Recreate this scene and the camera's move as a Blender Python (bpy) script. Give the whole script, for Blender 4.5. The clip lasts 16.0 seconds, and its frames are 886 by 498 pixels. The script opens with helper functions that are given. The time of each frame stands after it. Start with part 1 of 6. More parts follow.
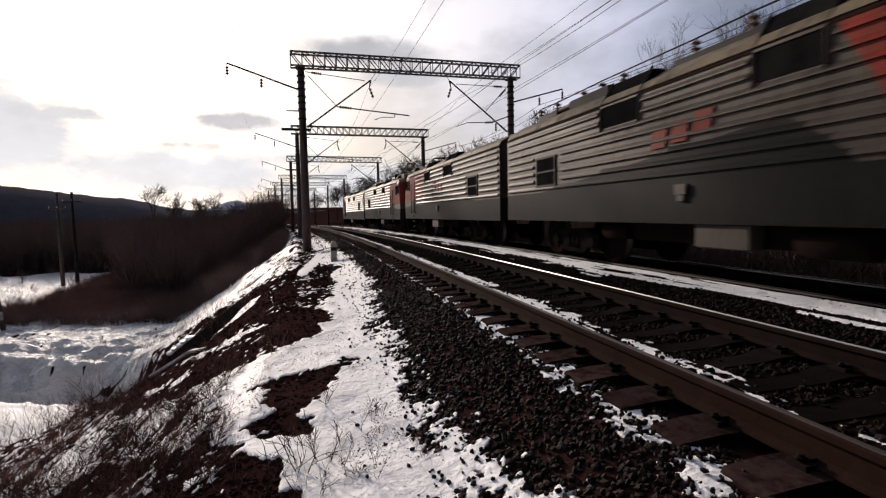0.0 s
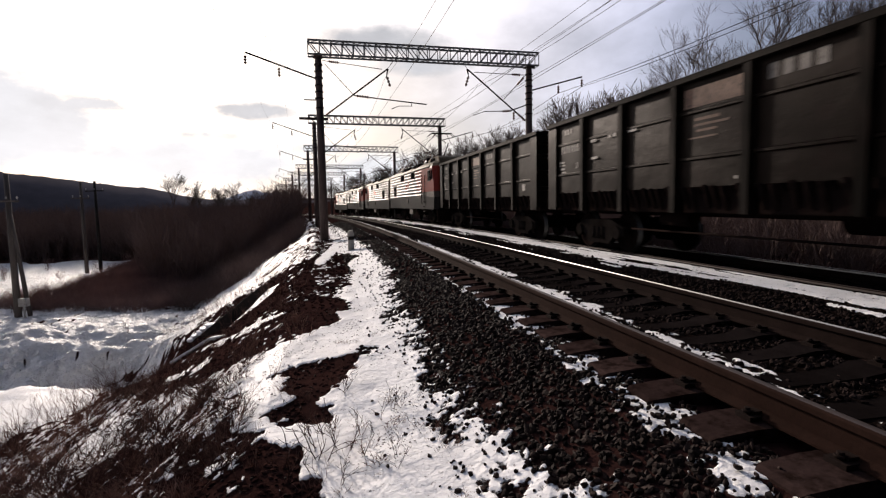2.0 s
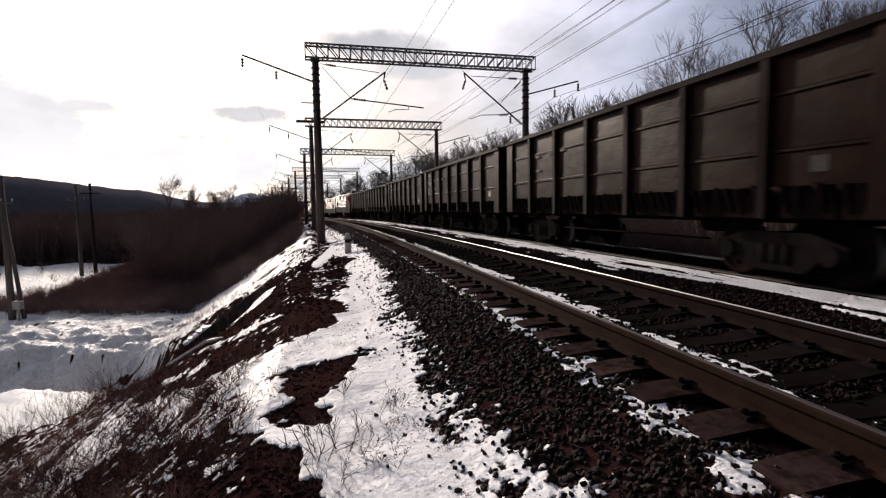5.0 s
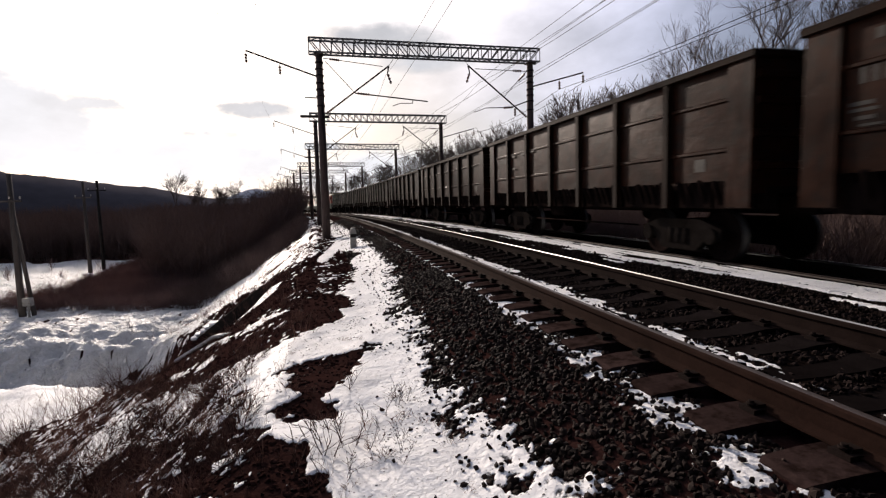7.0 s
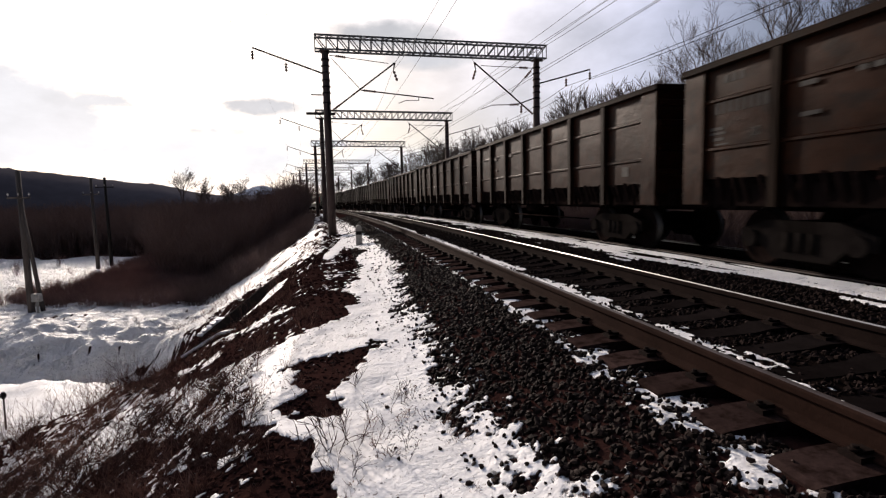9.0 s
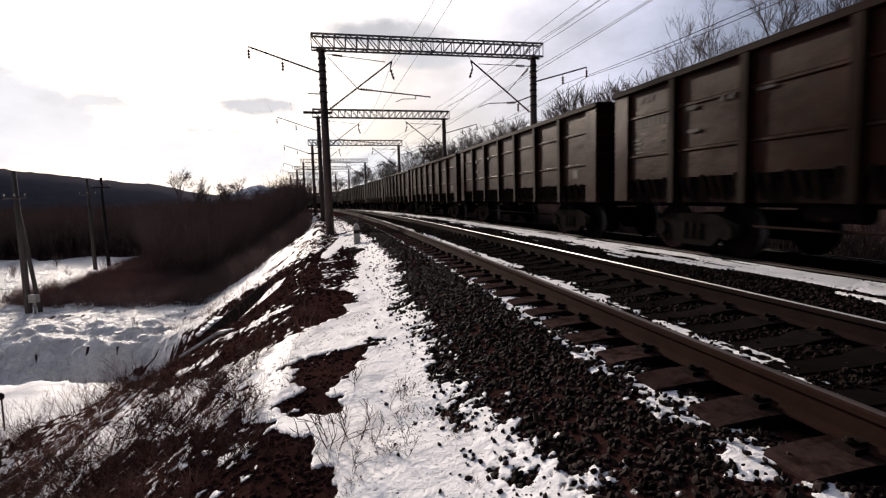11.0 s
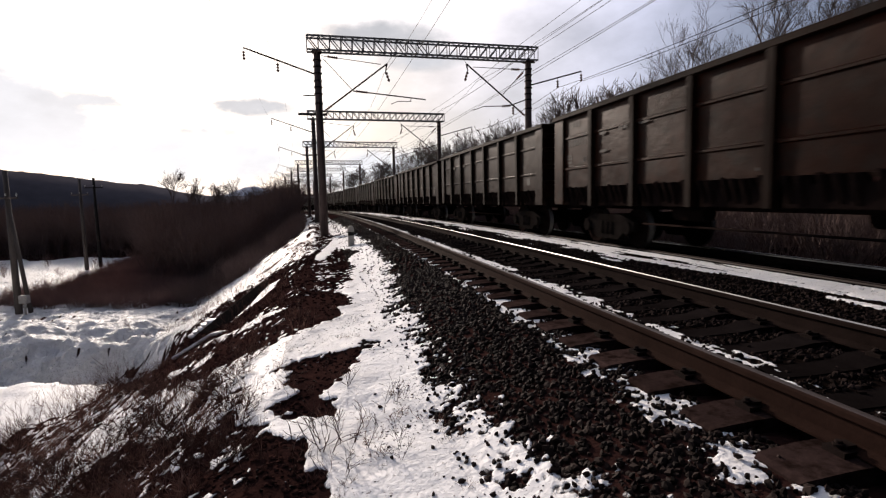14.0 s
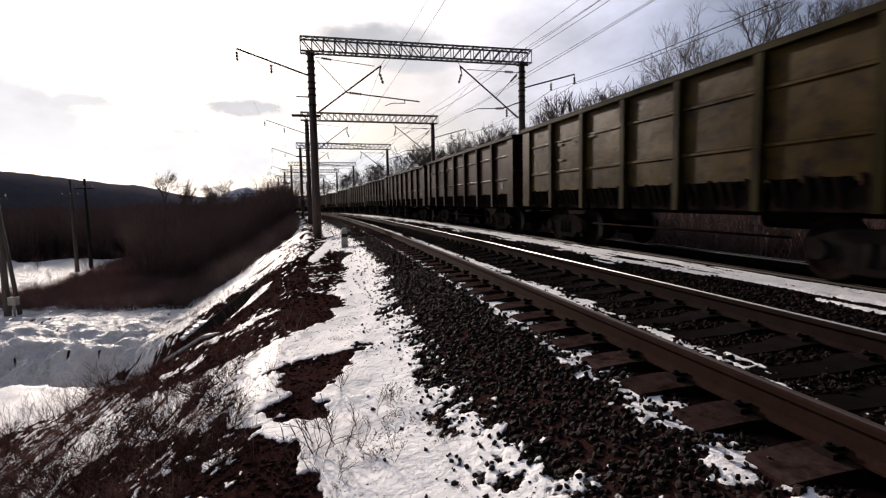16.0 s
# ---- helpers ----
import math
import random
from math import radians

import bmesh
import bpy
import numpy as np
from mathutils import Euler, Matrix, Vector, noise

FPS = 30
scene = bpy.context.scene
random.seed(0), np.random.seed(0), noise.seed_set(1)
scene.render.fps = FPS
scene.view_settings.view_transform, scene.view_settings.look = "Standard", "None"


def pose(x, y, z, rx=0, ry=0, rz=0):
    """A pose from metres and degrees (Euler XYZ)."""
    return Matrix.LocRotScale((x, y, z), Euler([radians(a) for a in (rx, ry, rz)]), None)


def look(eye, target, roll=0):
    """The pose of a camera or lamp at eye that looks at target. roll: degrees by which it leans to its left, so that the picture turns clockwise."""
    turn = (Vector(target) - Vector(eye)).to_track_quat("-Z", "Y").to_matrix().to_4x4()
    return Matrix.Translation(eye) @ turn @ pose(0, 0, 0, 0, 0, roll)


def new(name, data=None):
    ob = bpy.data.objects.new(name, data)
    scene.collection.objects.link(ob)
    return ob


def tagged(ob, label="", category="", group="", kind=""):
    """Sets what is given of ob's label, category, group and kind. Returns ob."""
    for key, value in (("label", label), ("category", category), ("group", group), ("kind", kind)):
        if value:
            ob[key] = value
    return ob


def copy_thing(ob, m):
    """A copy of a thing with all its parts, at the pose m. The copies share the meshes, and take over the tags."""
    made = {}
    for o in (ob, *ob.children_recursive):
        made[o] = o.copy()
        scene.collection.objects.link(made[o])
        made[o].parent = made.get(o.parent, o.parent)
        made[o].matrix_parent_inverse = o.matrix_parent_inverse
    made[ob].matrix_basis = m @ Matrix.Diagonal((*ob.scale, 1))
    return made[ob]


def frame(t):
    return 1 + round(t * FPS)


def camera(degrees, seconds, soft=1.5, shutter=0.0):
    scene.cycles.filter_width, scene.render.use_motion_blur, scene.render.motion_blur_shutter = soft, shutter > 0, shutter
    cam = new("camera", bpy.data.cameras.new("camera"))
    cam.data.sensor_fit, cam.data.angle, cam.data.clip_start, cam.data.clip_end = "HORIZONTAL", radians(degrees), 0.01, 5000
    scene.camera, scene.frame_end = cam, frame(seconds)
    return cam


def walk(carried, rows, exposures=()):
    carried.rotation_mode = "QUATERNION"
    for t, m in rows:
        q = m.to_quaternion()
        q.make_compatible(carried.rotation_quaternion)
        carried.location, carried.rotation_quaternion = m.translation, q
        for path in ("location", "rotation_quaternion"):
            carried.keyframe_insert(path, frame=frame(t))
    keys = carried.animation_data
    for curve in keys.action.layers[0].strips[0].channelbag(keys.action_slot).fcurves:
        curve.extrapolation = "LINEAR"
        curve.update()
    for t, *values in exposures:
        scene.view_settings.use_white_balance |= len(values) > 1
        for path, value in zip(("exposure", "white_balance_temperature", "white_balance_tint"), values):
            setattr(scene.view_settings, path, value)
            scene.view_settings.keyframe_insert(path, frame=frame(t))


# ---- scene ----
# Camera: seconds, place, yaw to the left, pitch up, roll (degrees).
CAM_ROWS = [
    (0, 0.060, -0.047, 1.047, -2.95, -4.02, -1.10),
    (0.5, 0.036, -0.020, 1.036, -2.86, -3.85, -0.00),
    (1, 0.032, -0.002, 1.028, -1.76, -4.75, -0.62),
    (1.5, 0.036, 0.022, 1.026, -1.86, -5.17, -0.84),
    (2, 0.022, 0.024, 1.028, -1.17, -5.09, -0.94),
    (2.5, 0.014, 0.013, 1.030, -0.84, -5.22, -1.20),
    (3, 0.000, 0.003, 1.026, -0.60, -5.32, -1.11),
    (3.5, -0.005, -0.002, 1.027, -0.40, -5.19, -0.78),
    (4, -0.004, -0.004, 1.023, -1.24, -4.69, -0.42),
    (6.5, 0.005, 0.006, 1.017, -1.53, -5.13, -1.06),
    (7, 0.008, 0.009, 1.022, -0.96, -5.40, -1.34),
    (7.5, 0.005, 0.008, 1.024, -0.30, -5.26, -1.44),
    (8, 0.009, 0.022, 1.017, -0.24, -5.52, -1.60),
    (8.5, 0.010, 0.024, 1.020, 0.01, -5.76, -1.47),
    (9, 0.006, 0.024, 1.022, -0.34, -5.68, -1.23),
    (11.5, 0.002, 0.002, 1.014, -0.57, -5.99, -1.57),
    (12, 0.000, 0.004, 1.016, -0.23, -6.43, -1.58),
    (12.5, -0.000, 0.000, 1.018, -0.00, -6.23, -1.73),
    (13, -0.004, 0.000, 1.017, -0.33, -6.27, -1.41),
    (13.5, -0.000, -0.001, 1.017, -0.57, -6.18, -1.31),
    (14, 0.002, -0.004, 1.020, -1.22, -5.59, -1.16),
    (14.5, -0.003, -0.008, 1.017, -1.24, -5.33, -1.19),
    (15, -0.001, -0.011, 1.022, -1.23, -5.37, -1.20),
    (15.5, 0.002, -0.010, 1.021, -1.85, -5.47, -0.99),
    (16, 0.004, -0.008, 1.022, -1.94, -5.39, -0.99),
]


def aim(x, y, z, yaw, pitch, roll):
    a, b = radians(yaw), radians(pitch)
    eye = Vector((x, y, z))
    return look(eye, eye + Vector((-math.sin(a) * math.cos(b), math.cos(a) * math.cos(b), math.sin(b))), roll)


cam = camera(81.43, 16.0, soft=1.25, shutter=0.22)
walk(cam, [(t, aim(*row)) for t, *row in CAM_ROWS], [(0.0, 0.06, 7000, 17), (0.5, 0.06, 7000, 17), (2.5, 0.24, 7000, 17), (16.0, 0.26, 7000, 17)])

# ---- world and sun ----
SUN_AZ, SUN_EL = radians(29.0), radians(17.0)          # to the left of straight ahead, above the horizon
SUN_DIR = Vector((-math.sin(SUN_AZ) * math.cos(SUN_EL), math.cos(SUN_AZ) * math.cos(SUN_EL), math.sin(SUN_EL)))


CLOUDS = ((41.0, 7.5, 11.5, 5.2, 0.78, 0.6), (24.0, 4.5, 15.0, 3.0, 0.88, 0.9), (18.4, 9.6, 4.4, 0.95, 0.64, 0.85), (22.8, 7.1, 2.6, 0.45, 0.74, 0.85), (5.0, 17.0, 6.4, 1.3, 0.56, 0.95), (0.5, 14.6, 4.5, 1.0, 0.64, 0.95), (12.0, 6.0, 3.0, 0.6, 0.80, 0.85),
          (33.0, 9.4, 4.0, 0.8, 0.74, 0.85), (4.0, 2.5, 15.0, 3.6, 0.86, 0.9))


def build_world():
    world = bpy.data.worlds.new("winter_sky")
    scene.world = world
    world.use_nodes = True
    nt = world.node_tree
    nt.nodes.clear()
    N, L = nt.nodes.new, nt.links.new
    out = N("ShaderNodeOutputWorld")
    sky = N("ShaderNodeTexSky")
    sky.sky_type, sky.sun_disc = "NISHITA", False
    sky.sun_elevation, sky.sun_rotation = SUN_EL, -SUN_AZ
    sky.air_density, sky.dust_density = 1.0, 1.5
    bg = N("ShaderNodeBackground")
    bg.inputs["Strength"].default_value = 0.06
    L(sky.outputs[0], bg.inputs["Color"])
    co = N("ShaderNodeTexCoord")
    # thin cloud that is bright round the veiled sun
    dot = N("ShaderNodeVectorMath")
    dot.operation = "DOT_PRODUCT"
    dot.inputs[1].default_value = SUN_DIR
    L(co.outputs["Generated"], dot.inputs[0])

    def m(op, a, b=None, clamp=False):
        n = N("ShaderNodeMath")
        n.operation, n.use_clamp = op, clamp
        n.inputs[2].default_value = 0.5 if a is dot.outputs["Value"] else 0.04
        for i, v in enumerate((a, b)):
            if v is None:
                continue
            if isinstance(v, (int, float)):
                n.inputs[i].default_value = v
            else:
                L(v, n.inputs[i])
        return n.outputs[0]

    d = m("MAXIMUM", dot.outputs["Value"], 0.0)
    glow = m("ADD", m("MULTIPLY", m("POWER", d, 5.0), 0.35), m("MULTIPLY", m("POWER", d, 60.0), 1.2))
    veil = m("POWER", m("MULTIPLY_ADD", dot.outputs["Value"], 0.5), 1.45)
    stretch = N("ShaderNodeMapping")
    stretch.inputs["Scale"].default_value = (1.0, 1.0, 1.9)
    L(co.outputs["Generated"], stretch.inputs["Vector"])
    big = N("ShaderNodeTexNoise")
    big.inputs["Scale"].default_value, big.inputs["Detail"].default_value, big.inputs["Roughness"].default_value = 2.6, 7.0, 0.55
    L(stretch.outputs[0], big.inputs["Vector"])
    ramp = N("ShaderNodeValToRGB")
    ramp.color_ramp.elements[0].position, ramp.color_ramp.elements[1].position = 0.38, 0.58
    ramp.color_ramp.elements[0].color, ramp.color_ramp.elements[1].color = (0.70, 0.72, 0.75, 1), (1, 1, 1, 1)
    L(big.outputs["Fac"], ramp.inputs["Fac"])
    puff = ramp.outputs["Color"]
    strength = m("ADD", m("MULTIPLY", puff, m("MULTIPLY", m("MULTIPLY_ADD", veil, 3.9), m("SUBTRACT", 1.0, m("MULTIPLY", m("POWER", d, 3.0), 0.45)))), m("MULTIPLY", glow, m("ADD", m("MULTIPLY", puff, 0.6), 0.5)))

    # banks of thicker grey cloud: azimuth to the left, elevation, half widths (degrees), brightness
    warp = N("ShaderNodeTexNoise")
    warp.inputs["Scale"].default_value, warp.inputs["Detail"].default_value, warp.inputs["Roughness"].default_value = 14.0, 6.0, 0.6
    L(stretch.outputs[0], warp.inputs["Vector"])
    shade = N("ShaderNodeMapRange")
    shade.inputs["From Min"].default_value, shade.inputs["From Max"].default_value = 0.3, 0.7
    shade.inputs["To Min"].default_value, shade.inputs["To Max"].default_value = 0.93, 1.07
    L(warp.outputs["Fac"], shade.inputs["Value"])
    grey = m("MULTIPLY", d, 0.0)
    for az, el, wide, high, value, soft in CLOUDS:
        a, e = radians(az), radians(el)
        side = (-math.cos(a), -math.sin(a), 0.0)
        over = (math.sin(a) * math.sin(e), -math.cos(a) * math.sin(e), math.cos(e))
        front = (-math.sin(a) * math.cos(e), math.cos(a) * math.cos(e), math.sin(e))

        def along_axis(axis, width):
            n = N("ShaderNodeVectorMath")
            n.operation = "DOT_PRODUCT"
            n.inputs[1].default_value = [v / math.sin(radians(width)) for v in axis]
            L(co.outputs["Generated"], n.inputs[0])
            return n.outputs["Value"]
        off = m("ADD", m("POWER", m("ABSOLUTE", along_axis(side, wide)), 2.0), m("POWER", m("ABSOLUTE", along_axis(over, high)), 2.0))
        off = m("ADD", off, m("MULTIPLY", m("SUBTRACT", warp.outputs["Fac"], 0.5), 1.1 if wide > 8 else 2.6))
        k = N("ShaderNodeMapRange")
        k.interpolation_type = "SMOOTHSTEP"
        k.inputs["From Min"].default_value, k.inputs["From Max"].default_value = 1.0 + soft, 1.0 - soft
        L(off, k.inputs["Value"])
        ahead = m("GREATER_THAN", along_axis(front, 90), 0.0)
        bank = N("ShaderNodeMix")
        L(m("MULTIPLY", k.outputs[0], ahead), bank.inputs["Factor"])
        L(strength, bank.inputs["A"])
        L(m("MULTIPLY", shade.outputs[0], value), bank.inputs["B"])
        strength = bank.outputs["Result"]
        grey = m("MAXIMUM", grey, m("MULTIPLY", k.outputs[0], ahead))
    cloud = N("ShaderNodeBackground")
    tint = N("ShaderNodeMix")
    tint.data_type = "RGBA"
    tint.inputs["A"].default_value, tint.inputs["B"].default_value = (0.43, 0.59, 1.0, 1), (1.0, 0.99, 0.975, 1)
    L(m("MULTIPLY", m("POWER", d, 2.2), 1.15, True), tint.inputs["Factor"])
    cool = N("ShaderNodeMix")
    cool.data_type = "RGBA"
    L(grey, cool.inputs["Factor"])
    L(tint.outputs["Result"], cool.inputs["A"])
    cool.inputs["B"].default_value = (0.86, 0.945, 1.04, 1)
    L(cool.outputs["Result"], cloud.inputs["Color"])
    L(strength, cloud.inputs["Strength"])
    cover = N("ShaderNodeMapRange")
    cover.inputs["From Min"].default_value, cover.inputs["From Max"].default_value = 0.35, 0.6
    cover.inputs["To Min"].default_value, cover.inputs["To Max"].default_value = 0.55, 0.9
    L(big.outputs["Fac"], cover.inputs["Value"])
    mix = N("ShaderNodeMixShader")
    L(m("MAXIMUM", cover.outputs[0], m("MULTIPLY", grey, 0.97)), mix.inputs["Fac"])
    L(bg.outputs[0], mix.inputs[1])
    L(cloud.outputs[0], mix.inputs[2])
    L(mix.outputs[0], out.inputs["Surface"])


build_world()
sun = new("sun", bpy.data.lights.new("sun", "SUN"))
sun.data.energy, sun.data.angle, sun.data.color = 4.1, radians(3.0), (1.0, 0.93, 0.84)
sun.matrix_world = look(SUN_DIR * 100, (0, 0, 0))

# ---- the line of the track: an arc that turns left ----
TH, BEND, A0 = 0.1871, 782.3, 3.198        # heading to the left at the camera, radius, offset of the near track
GAP, LOW = 4.737, -0.22                    # far track: distance and height of its rail heads
CX, CY = A0 - BEND * math.cos(TH), -BEND * math.sin(TH)


def fall(s):
    """The line drops gently as it leads away."""
    return -0.00007 * np.clip(s, 0, 260)**2


def P(s, u, z=0.0):
    """Arc s ahead of the camera, u to the right of the near track's centre line."""
    h = TH + s / BEND
    return Vector((CX + (BEND + u) * math.cos(h), CY + (BEND + u) * math.sin(h), z + fall(s)))


def at_track(s, u, z=0.0):
    h = TH + s / BEND
    return Matrix.Translation(P(s, u, z)) @ Matrix.Rotation(h, 4, "Z")


def track_coords(x, y):
    vx, vy = x - CX, y - CY
    return (np.arctan2(vy, vx) - TH) * BEND, np.hypot(vx, vy) - BEND


# ---- mesh helpers ----
def box(bm, c, size, rot=None, taper=1.0):
    """A box of that size round c; taper scales its top."""
    x, y, z = (v / 2 for v in size)
    co = [(-x, -y, -z), (x, -y, -z), (x, y, -z), (-x, y, -z), (-x * taper, -y * taper, z), (x * taper, -y * taper, z), (x * taper, y * taper, z), (-x * taper, y * taper, z)]
    vs = []
    for p in co:
        p = Vector(p)
        if rot is not None:
            p = rot @ p
        vs.append(bm.verts.new(p + Vector(c)))
    for f in ((0, 3, 2, 1), (4, 5, 6, 7), (0, 1, 5, 4), (1, 2, 6, 5), (2, 3, 7, 6), (3, 0, 4, 7)):
        bm.faces.new([vs[i] for i in f])
    return vs


def tube(bm, a, b, r0, r1=None, n=8, cap=True):
    """A straight round bar from a to b."""
    a, b = Vector(a), Vector(b)
    r1 = r0 if r1 is None else r1
    q = (b - a).to_track_quat("Z", "Y")
    rings = []
    for p, r in ((a, r0), (b, r1)):
        rings.append([bm.verts.new(p + q @ Vector((r * math.cos(i * math.tau / n), r * math.sin(i * math.tau / n), 0))) for i in range(n)])
    for i in range(n):
        f = bm.faces.new((rings[0][i], rings[0][(i + 1) % n], rings[1][(i + 1) % n], rings[1][i]))
        f.smooth = n > 5
    if cap:
        bm.faces.new(rings[0][::-1])
        bm.faces.new(rings[1])


def lathe(bm, a, b, profile, n=12):
    """A turned body along a-b; profile: rows of (fraction along, radius)."""
    a, b = Vector(a), Vector(b)
    q = (b - a).to_track_quat("Z", "Y")
    rings = []
    for k, r in profile:
        p = a.lerp(b, k)
        rings.append([bm.verts.new(p + q @ Vector((r * math.cos(i * math.tau / n), r * math.sin(i * math.tau / n), 0))) for i in range(n)])
    for r0, r1 in zip(rings, rings[1:]):
        for i in range(n):
            bm.faces.new((r0[i], r0[(i + 1) % n], r1[(i + 1) % n], r1[i])).smooth = True
    bm.faces.new(rings[0][::-1])
    bm.faces.new(rings[-1])


def extrude(bm, outline, y0, y1, plane="xz"):
    """A closed outline drawn in x and z, drawn out from y0 to y1 (or, plane 'yz', from x to x)."""
    def put(a, b, c):
        return bm.verts.new((a, c, b) if plane == "xz" else (c, a, b))
    r0 = [put(a, b, y0) for a, b in outline]
    r1 = [put(a, b, y1) for a, b in outline]
    n = len(outline)
    for i in range(n):
        bm.faces.new((r0[i], r0[(i + 1) % n], r1[(i + 1) % n], r1[i]))
    bm.faces.new(r0[::-1])
    bm.faces.new(r1)


def sweep(bm, outline, spots):
    """An outline of (x, z) carried along poses."""
    rings = [[bm.verts.new(m @ Vector((x, 0, z))) for x, z in outline] for m in spots]
    n = len(outline)
    for r0, r1 in zip(rings, rings[1:]):
        for i in range(n):
            bm.faces.new((r0[i], r0[(i + 1) % n], r1[(i + 1) % n], r1[i]))
    bm.faces.new(rings[0][::-1])
    bm.faces.new(rings[-1])


def mesh_of(name, bm, material, bevel=0.0):
    if bevel:
        bmesh.ops.bevel(bm, geom=bm.edges[:], offset=bevel, segments=1, affect="EDGES", clamp_overlap=True)
    bmesh.ops.recalc_face_normals(bm, faces=bm.faces[:])
    me = bpy.data.meshes.new(name)
    bm.to_mesh(me)
    bm.free()
    for m in material if isinstance(material, (list, tuple)) else (material,):
        me.materials.append(m)
    return me


def part(name, bm, material, parent=None, label="", bevel=0.0):
    """One mesh object, under a thing or a part."""
    ob = new(name, mesh_of(name, bm, material, bevel))
    ob.parent = parent
    return tagged(ob, label)


def piece(name, me, parent, m):
    """Another object on the same mesh."""
    ob = new(name, me)
    ob.parent = parent
    ob.matrix_basis = m
    return ob


def thing(name, label, category, group="", m=None, kind=""):
    ob = new(name)
    if m is not None:
        ob.matrix_basis = m
    return tagged(ob, label, category, group, kind)


def raw_mesh(name, verts, faces, material, smooth=False):
    """A mesh from numpy arrays; faces all have the same number of corners."""
    me = bpy.data.meshes.new(name)
    nf, k = faces.shape
    me.vertices.add(len(verts))
    me.vertices.foreach_set("co", np.ascontiguousarray(verts, np.float32).ravel())
    me.loops.add(nf * k)
    me.loops.foreach_set("vertex_index", np.ascontiguousarray(faces, np.int32).ravel())
    me.polygons.add(nf)
    me.polygons.foreach_set("loop_start", np.arange(0, nf * k, k, dtype=np.int32))
    me.polygons.foreach_set("use_smooth", np.full(nf, smooth))
    me.update(calc_edges=True)
    me.materials.append(material)
    return me


def scatter(verts, faces, mats):
    """Many copies of one small mesh, merged: mats is (n, 3, 4)."""
    n, k = len(mats), len(verts)
    v = np.einsum("nij,kj->nki", mats[:, :, :3], verts) + mats[:, None, :, 3]
    f = faces[None] + (np.arange(n) * k)[:, None, None]
    return v.reshape(-1, 3), f.reshape(-1, faces.shape[1])


def spins(n, rng, size, flat=1.0, upright=False):
    """Random turns and sizes, as (n, 3, 3)."""
    if upright:
        a = rng.uniform(0, math.tau, n)
        c, s, o, i = np.cos(a), np.sin(a), np.zeros(n), np.ones(n)
        r = np.stack([np.stack([c, -s, o], -1), np.stack([s, c, o], -1), np.stack([o, o, i], -1)], 1)
    else:
        q = rng.normal(size=(n, 4))
        q /= np.linalg.norm(q, axis=1, keepdims=True)
        w, x, y, z = q.T
        r = np.stack([np.stack([1 - 2 * (y * y + z * z), 2 * (x * y - z * w), 2 * (x * z + y * w)], -1),
                      np.stack([2 * (x * y + z * w), 1 - 2 * (x * x + z * z), 2 * (y * z - x * w)], -1),
                      np.stack([2 * (x * z - y * w), 2 * (y * z + x * w), 1 - 2 * (x * x + y * y)], -1)], 1)
    return r * np.asarray(size)[:, None, None] * np.array([1, 1, flat])[None, :, None]


